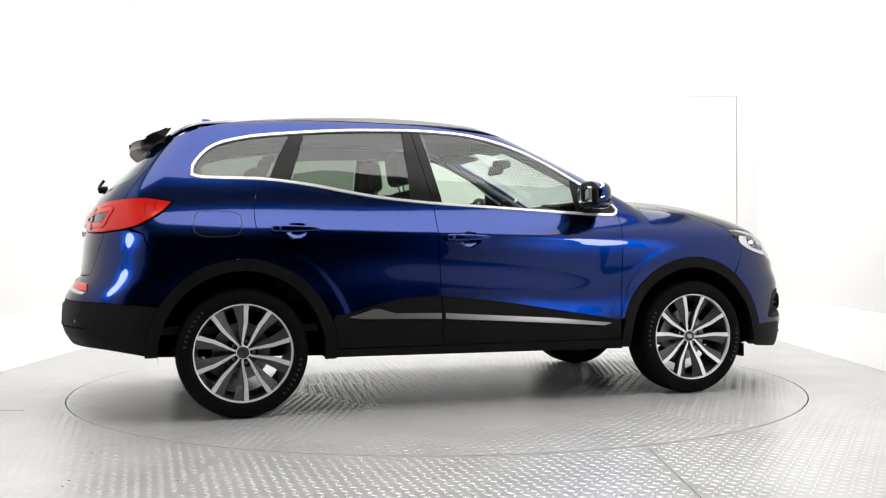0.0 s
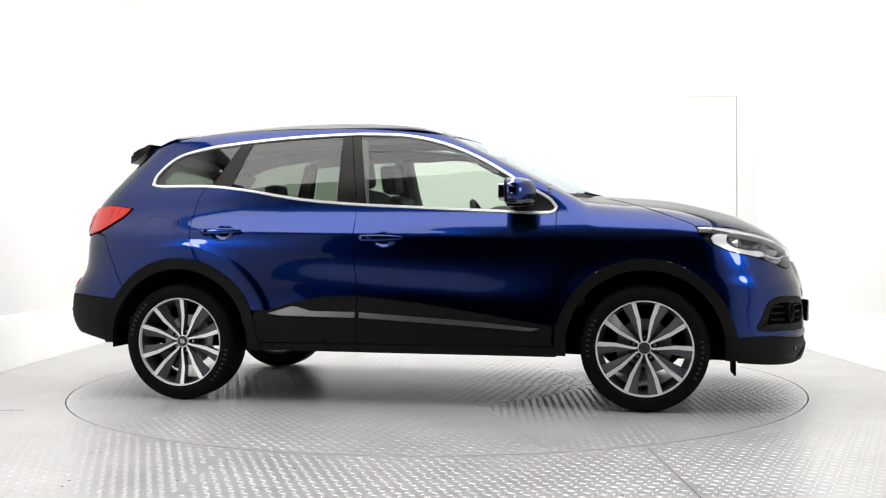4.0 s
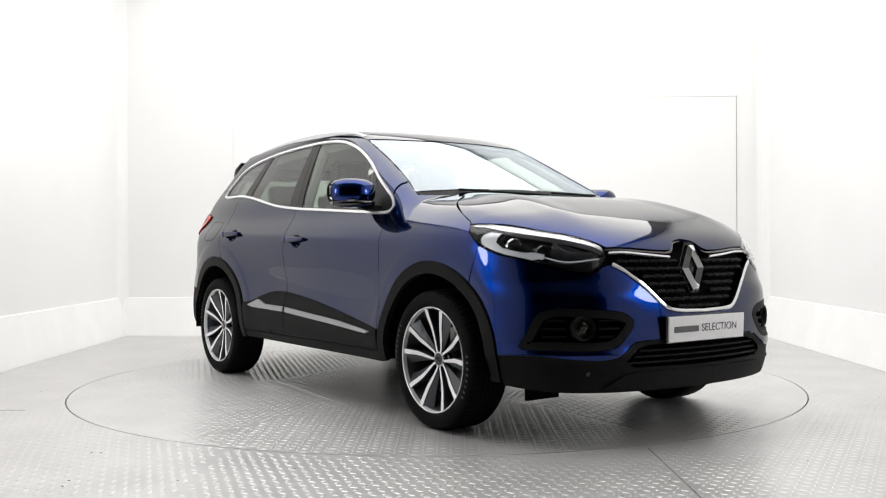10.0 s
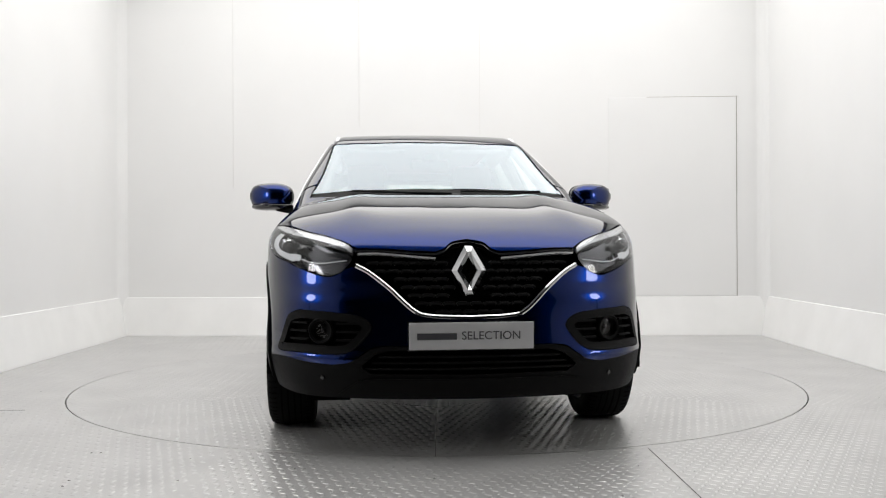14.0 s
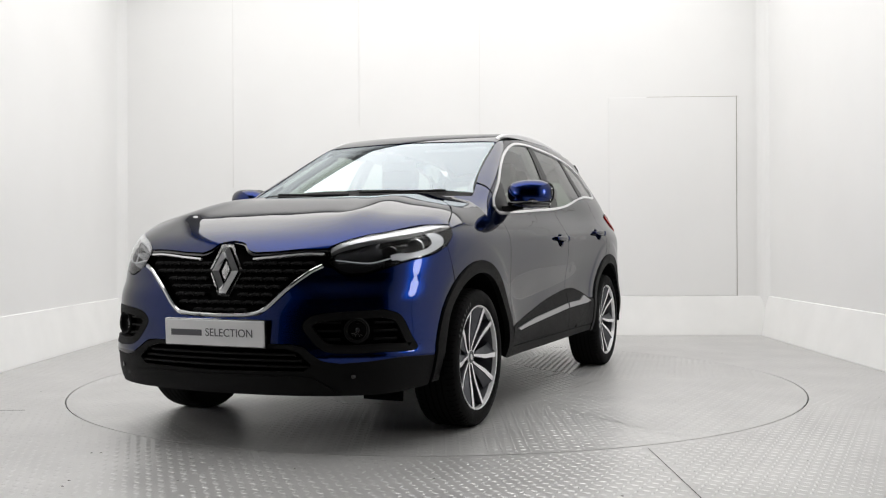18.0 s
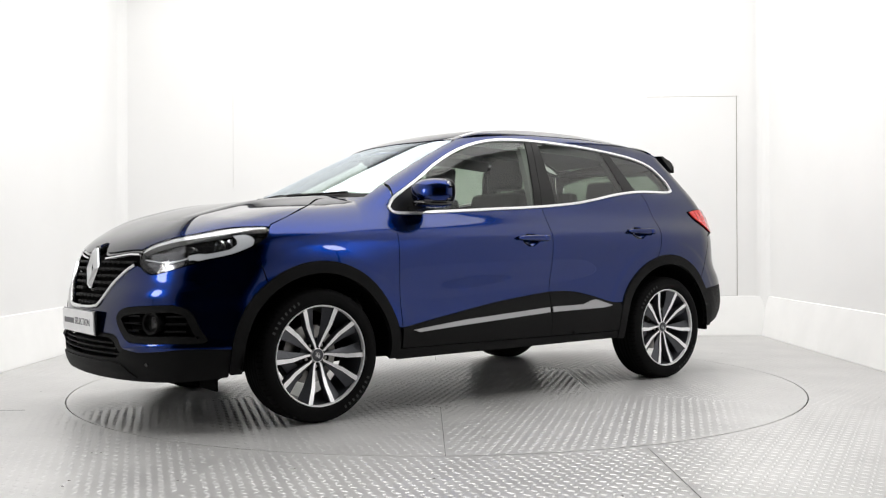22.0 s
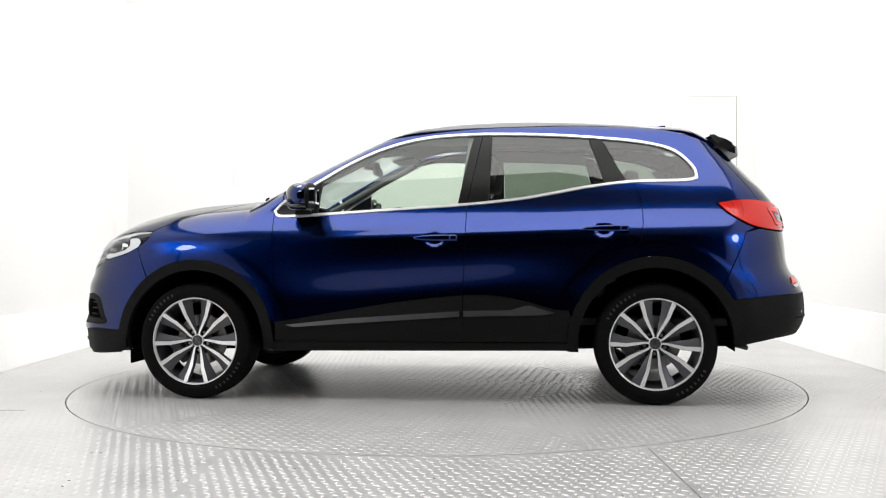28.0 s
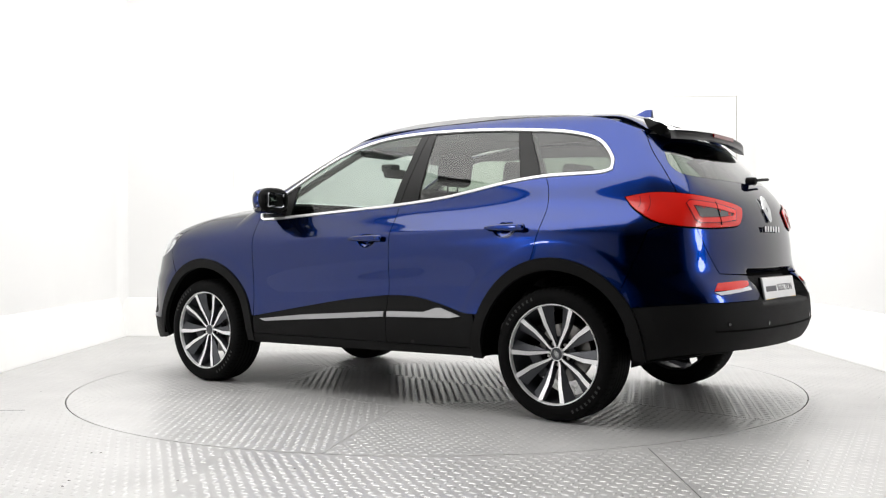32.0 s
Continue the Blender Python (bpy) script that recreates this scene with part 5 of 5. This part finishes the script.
# ---- under the car
UB = [(-2.05, 0.35), (-1.75, 0.29), (-0.8, 0.265), (0.9, 0.26), (1.75, 0.24), (1.94, 0.262)]
bm = bmesh.new()
rows = [[bm.verts.new((x, y, z)) for y, z in ((-0.66, zz + 0.02), (-0.45, zz), (0.45, zz), (0.66, zz + 0.02), (0.66, zz + 0.16), (-0.66, zz + 0.16))] for x, zz in UB]
for a, b in zip(rows, rows[1:]):
    for i in range(6):
        bm.faces.new((a[i], a[(i + 1) % 6], b[(i + 1) % 6], b[i]))
bm.faces.new(rows[0]), bm.faces.new(rows[-1][::-1])
part("underbody", bm, DARK, car)
for sgn in (1, -1):
    part("underbody_side", rbox(0, 0.73 * sgn, 0.385, 1.66, 0.2, 0.16, 0.01), DARK, car)
for sgn in (1, -1):
    part("air_deflector", rbox(1.80, 0.60 * sgn, 0.225, 0.012, 0.20, 0.085, 0.004), DARK, car)
for sx in (-WX, WX):
    for sgn in (1, -1):
        vv, ff, n = [], [], 28
        for i in range(n + 1):
            a = math.radians(-5 + 190 * i / n)
            for r, y in ((0.425, 0.50), (0.425, 0.88)):
                vv.append((sx + r * math.cos(a), y * sgn, WZ + r * math.sin(a)))
        for i in range(n):
            ff.append((2 * i, 2 * i + 1, 2 * i + 3, 2 * i + 2))
        k = len(vv)
        vv.append((sx, 0.50 * sgn, WZ))
        ff += [(k, 2 * i, 2 * i + 2) for i in range(n)]
        finish("arch_liner", vv, ff, DARK, car)
# inner door and body skin that closes the joints
for poly in ([(0.86, 1.03), (0.86, 0.45), (0.80, 0.30), (-0.78, 0.30), (-0.84, 0.52), (-0.95, 0.68), (-1.10, 0.79), (-1.30, 0.835), (-1.30, 1.10), (-0.7, 1.08), (-0.25, 1.05), (0.4, 1.03)],):
    skin_panel("inner_body", "side", np.array(poly), DASHM, car, off=-0.05, depth=0.003, step=0.07)
skin_panel("inner_body", "side", np.array([(0.86, 1.12), (0.86, 0.55)] + arc(WX, 0.50, 160, 55, 10) + [(1.70, 0.86), (1.62, 0.90), (1.3, 1.05), (0.98, 1.12)]), DARK, car, off=-0.04, depth=0.003, step=0.07)
skin_panel("inner_body", "side", np.array(arc(-WX, 0.50, 95, 140, 8) + [(-1.80, 0.70), (-1.84, 1.0), (-1.86, 1.15), (-1.65, 1.21), (-1.3, 1.21), (-1.3, 0.9)]), DARK, car, off=-0.045, depth=0.003, step=0.07)
skin_panel("inner_nose", "front", full("front", chart_of("front", np.vstack([F((0.0, 0.88), (0.45, 0.84), (0.75, 0.78)), S((1.70, 0.80), (1.72, 0.64), (1.80, 0.5), (1.82, 0.32)), F((0.6, 0.26), (0, 0.26))]))), DARK, car, mirror=False, off=-0.075, depth=0.003, step=0.08)
skin_panel("inner_bonnet", "top", np.array([(1.08, 0.66), (1.5, 0.74), (1.72, 0.70), (1.95, 0.5), (2.02, 0.0), (1.95, -0.5), (1.72, -0.70), (1.5, -0.74), (1.08, -0.66)]), DARK, car, mirror=False, off=-0.04, depth=0.003, step=0.08)
skin_panel("inner_tail", "rear", full("rear", chart_of("rear", R((0.0, 1.18), (0.6, 1.18), (0.66, 1.0), (0.70, 0.7), (0.70, 0.36), (0.0, 0.34)))), DARK, car, mirror=False, off=-0.05, depth=0.003, step=0.08)

# ---- cabin
skin_panel("headlining", "top", full("top", np.array([(0.30, 0.0), (0.28, 0.35), (0.18, 0.55), (-0.4, 0.56), (-1.2, 0.53), (-1.66, 0.48), (-1.68, 0.0)])), LINER, car, mirror=False, off=-0.035, depth=0.003, step=0.08, label="pale grey roof lining")
part("cabin_floor", rbox(-0.45, 0, 0.45, 2.7, 1.44, 0.04, 0.0), DASHM, car)
part("parcel_shelf", rbox(-1.60, 0, 1.02, 0.52, 1.20, 0.03, 0.01), DASHM, car)


def seat(y, x, rear=False):
    s = part("seat", merge(rbox(x + 0.02, y, 0.66, 0.50, 0.50, 0.16, 0.06, 3), rbox(x - 0.26, y, 0.93, 0.13, 0.48, 0.60, 0.055, 3, pose(0, 0, 0, 0, -14, 0))), SEATM, car, "charcoal cloth front seat", smooth=True)
    part("headrest", rbox(x - 0.38, y, 1.345, 0.10, 0.27, 0.20, 0.048, 3, pose(0, 0, 0, 0, -8, 0)), SEATM, s, smooth=True)
    for d in (-0.05, 0.05):
        part("headrest_post", tube(np.array([(x - 0.345, y + d, 1.16), (x - 0.37, y + d, 1.28)]), 0.006, 8), CHROME, s)


seat(-0.36, 0.02)
seat(0.36, 0.02)
rs_ = part("rear_seat", merge(rbox(-0.82, 0, 0.66, 0.48, 1.28, 0.16, 0.06, 3), rbox(-1.12, 0, 0.92, 0.14, 1.28, 0.52, 0.05, 3, pose(0, 0, 0, 0, -16, 0))), SEATM, car, "charcoal cloth rear bench", smooth=True)
for y in (-0.40, 0.0, 0.40):
    part("headrest", rbox(-1.215, y, 1.255 if y else 1.22, 0.09, 0.26, 0.15 if y else 0.10, 0.04, 3, pose(0, 0, 0, 0, -8, 0)), SEATM, rs_, smooth=True)
    for d in (-0.05, 0.05):
        part("headrest_post", tube(np.array([(-1.195, y + d, 1.12), (-1.21, y + d, 1.2)]), 0.005, 8), CHROME, rs_)
dash = bmesh.new()
DP = [(0.98, 1.085), (0.78, 1.080), (0.58, 1.060), (0.50, 1.02), (0.47, 0.92), (0.52, 0.75), (0.60, 0.55), (1.0, 0.55)]
ra, rb2 = [dash.verts.new((x, -0.69, z)) for x, z in DP], [dash.verts.new((x, 0.69, z)) for x, z in DP]
for i in range(len(DP)):
    j = (i + 1) % len(DP)
    dash.faces.new((ra[i], ra[j], rb2[j], rb2[i]))
dash.faces.new(ra[::-1]), dash.faces.new(rb2)
part("dashboard", dash, DASHM, car)
part("instrument_hood", superell(0.53, -0.36, 1.07, 0.12, 0.20, 0.055, 2.4, 24), DASHM, car, smooth=True)
wm = Matrix.Translation((0.40, -0.36, 0.985)) @ pose(0, 0, 0, 0, 0, 90) @ pose(0, 0, 0, -24, 0, 0)
wheel_ring = lathe_bm([(0.185 + 0.015 * math.cos(a), 0.015 * math.sin(a)) for a in np.linspace(0, 2 * math.pi, 9)[:-1]], 40, True, wm)
sw = part("steering_wheel", merge(wheel_ring, lathe_bm([(0.0, -0.02), (0.07, -0.02), (0.075, 0.01), (0.05, 0.03), (0.0, 0.03)], 20, False, wm)), DASHM, car, smooth=True)
sp = rbox(0, 0, 0, 0.34, 0.02, 0.035, 0.006)
sp.transform(wm)
part("spoke", sp, DASHM, sw)
part("rear_view_mirror", merge(rbox(0.40, 0, 1.385, 0.03, 0.23, 0.065, 0.018, 3, pose(0, 0, 0, 0, 10, 0)), rbox(0.44, 0, 1.425, 0.10, 0.09, 0.05, 0.015)), DASHM, car, smooth=True)
for sgn in (1, -1):
    part("sun_visor", rbox(0.25, 0.32 * sgn, 1.482, 0.16, 0.36, 0.02, 0.008, 2, pose(0, 0, 0, 0, 8, 0)), LINER, car)
    pin = T(*[(0.90, 0.66), (0.7, 0.635), (0.45, 0.60), (0.25, 0.57)]) * (1, sgn, 1) - (0.03, 0.02 * sgn, 0.05)
    part("pillar_lining", tube(crv(pin, 5), 0.022, 8), LINER, car, smooth=True)
    for a, b in (((-0.30, 1.50), (-0.255, 1.10)), ((-1.03, 1.46), (-1.14, 1.22)), ((-1.56, 1.40), (-1.60, 1.25))):
        p = S(a, ((a[0] + b[0]) / 2, (a[1] + b[1]) / 2), b) * (1, sgn, 1) - (0, 0.055 * sgn, 0)
        part("pillar_lining", tube(p, 0.04, 8), LINER if a[0] > -0.5 else DASHM, car, smooth=True)

# rail and rear pillar linings
cant = [p for p in crv(DLO_TOP, 4) if -1.0 < p[0] < 0.2]
skin_panel("cant_rail_lining", "side", np.array([(x, z + 0.030) for x, z in cant] + [(x, z - 0.050 * float(ss(0.2, -0.2, x))) for x, z in cant[::-1]]), LINER, car, off=-0.045, depth=0.003, step=0.05)
skin_panel("rear_pillar_lining", "side", np.array([(-1.36, 1.02), (-1.36, 1.225), (-1.52, 1.235), (-1.53, 1.33), (-1.44, 1.425), (-1.55, 1.455), (-1.70, 1.38), (-1.78, 1.25), (-1.83, 1.10), (-1.80, 1.02)]), DASHM, car, off=-0.055, depth=0.003, step=0.05)

# ---- wheels


def wheel_at(m):
    """Tyre, ten twin spokes, barrel, nuts, cap and brake; the outer face looks along +y."""
    w = new("wheel")
    w.parent = car
    tagged(w, "five twin-spoke alloy wheel, machined silver over dark grey")
    prof = [(0.243, -0.105), (0.262, -0.112), (0.300, -0.113), (0.324, -0.104), (0.334, -0.090), (0.338, -0.06), (0.338, 0.06), (0.334, 0.090), (0.324, 0.104), (0.300, 0.114), (0.270, 0.114), (0.257, 0.106), (0.250, 0.09)]
    ty = part("tyre", lathe_bm(prof, 96), RUBBER, w, smooth=True, angle=0.7)
    # grooves and shoulder blocks
    for gy in (-0.045, -0.015, 0.015, 0.045):
        part("groove", lathe_bm([(0.3384, gy - 0.004), (0.3384, gy + 0.004)], 96), DARK, w)
    vv, ff = [], []
    for sgn in (1, -1):
        for i in range(72):
            a = 2 * math.pi * i / 72
            k = len(vv)
            for da, yy, r in ((-0.010, 0.066, 0.3390), (0.010, 0.066, 0.3390), (0.016, 0.090, 0.3350), (0.020, 0.105, 0.3250), (0.002, 0.105, 0.3250), (-0.004, 0.090, 0.3350)):
                vv.append((r * math.cos(a + da), yy * sgn, r * math.sin(a + da)))
            ff.append(tuple(range(k, k + 6)))
    tg = finish("shoulder_tread", vv, ff, DARK, w, "", False)
    tagged(tg, kind="stuff")
    for a0, a1 in ((62, 100), (242, 280)):
        for i in range(8):
            a = math.radians(a0 + (a1 - a0) * i / 7)
            b = rbox(0, 0.1138, 0.297, 0.011, 0.0016, 0.016, 0)
            b.transform(pose(0, 0, 0, 0, 90 - math.degrees(a), 0))
            part("letter_bar", b, mat_letter, w)
    # barrel and lip
    part("rim_lip", lathe_bm([(0.256, 0.098), (0.2555, 0.106), (0.2535, 0.108), (0.2495, 0.106), (0.246, 0.085)], 96), RIMFACE, w, smooth=True)
    part("barrel", lathe_bm([(0.246, 0.086), (0.236, 0.05), (0.222, -0.02), (0.226, -0.09), (0.246, -0.103)], 72), RIMDARK, w, smooth=True)
    # spokes: two arms from round each nut
    for k in range(5):
        ca = 2 * math.pi * k / 5 + math.pi / 2
        for sg in (1, -1):
            st = [(0.033, 0.004, 0.0055, 0.060), (0.038, 0.0155, 0.0058, 0.062), (0.058, 0.0205, 0.0060, 0.064), (0.110, 0.0285, 0.0085, 0.072), (0.156, 0.0365, 0.0105, 0.082), (0.200, 0.0515, 0.0118, 0.092), (0.239, 0.0635, 0.0132, 0.100)]
            bm = bmesh.new()
            rows = []
            for r, off, hw, y in st:
                t = np.array((math.cos(ca), math.sin(ca)))
                n = np.array((-t[1], t[0])) * sg
                c = t * r + n * off
                q = [(c - n * hw, y), (c + n * hw, y), (c + n * (hw + 0.003), y - 0.006), (c + n * (hw + 0.004 + 0.30 * max(0, r - 0.045)), y - 0.012 - 0.10 * max(0, r - 0.045)), (c + n * hw * 0.8, y - 0.05), (c - n * hw * 0.9, y - 0.05), (c - n * (hw + 0.002), y - 0.006)]
                rows.append([bm.verts.new((p[0], yy, p[1])) for p, yy in q])
            for a, b in zip(rows, rows[1:]):
                for i in range(7):
                    f = bm.faces.new((a[i], a[(i + 1) % 7], b[(i + 1) % 7], b[i]))
                    f.material_index = 0 if i == 0 else 2 if i == 2 else 1
            bm.faces.new(rows[0]).material_index = 1
            bm.faces.new(rows[-1]).material_index = 1
            sp = part("spoke", bm, RIMFACE, w)
            sp.data.materials.append(RIMDARK)
            sp.data.materials.append(WEBM)
        t = (math.cos(ca), math.sin(ca))
        nb = lathe_bm([(0.0, 0.046), (0.008, 0.046), (0.0105, 0.040), (0.0105, 0.02)], 6)
        nb.transform(Matrix.Translation((t[0] * 0.058, 0, t[1] * 0.058)))
        part("wheel_nut", nb, STEEL, w)
        nb = lathe_bm([(0.0165, 0.050), (0.0145, 0.030), (0.0, 0.030)], 20)
        nb.transform(Matrix.Translation((t[0] * 0.058, 0, t[1] * 0.058)))
        part("nut_well", nb, DARK, w, smooth=True)
    part("hub", lathe_bm([(0.001, 0.030), (0.085, 0.030), (0.088, 0.02), (0.075, -0.02), (0.001, -0.02)], 40), RIMDARK, w, smooth=True)
    part("cap_ring", lathe_bm([(0.036, 0.050), (0.0355, 0.0635), (0.033, 0.0655), (0.031, 0.064)], 36), RIMFACE, w, smooth=True)
    part("hub_cap", lathe_bm([(0.034, 0.050), (0.033, 0.062), (0.030, 0.066), (0.027, 0.064), (0.010, 0.066), (0.001, 0.066)], 36), RIMDARK, w, smooth=True)
    b = bmesh.new()
    vs = [b.verts.new((x, 0.0665, z)) for x, z in ((0.004, 0.019), (0.015, 0.0), (0.004, -0.019), (-0.004, -0.019), (-0.015, 0.0), (-0.004, 0.019))]
    b.faces.new(vs)
    bmesh.ops.solidify(b, geom=b.faces[:], thickness=0.002)
    part("cap_badge", b, CHROME, w)
    part("brake_disc", lathe_bm([(0.06, -0.02), (0.150, -0.02), (0.150, -0.045), (0.06, -0.045)], 48, True), STEEL, w, smooth=True)
    part("brake_caliper", rbox(0.14, -0.02, 0.03, 0.07, 0.09, 0.16, 0.015), RIMDARK, w)
    return w


mat_letter = mat("raised_tyre_lettering", (0.010, 0.010, 0.0105), 0.6)
w0 = wheel_at(None)
TRK = 0.778
for sx, sgn, spin in ((WX, 1, 36.5), (WX, -1, 70), (-WX, 1, 33), (-WX, -1, 54)):
    m = pose(sx, TRK * sgn, WR, 0, 0, 0 if sgn > 0 else 180) @ pose(0, 0, 0, 0, spin, 0)
    if (sx, sgn) == (WX, 1):
        w0.matrix_local = m
    else:
        copy_thing(w0, m)


# ---------------------------------------------------------------- movement
def motions():
    offset = Matrix.Translation((*CAR_OFF, 0))
    walk(car, [(t, pose(0, 0, 0, 0, 0, a) @ offset) for t, a in TURN])
    walk(turntable, [(t, pose(*TC, 0, 0, 0, a)) for t, a in TURN])


motions()
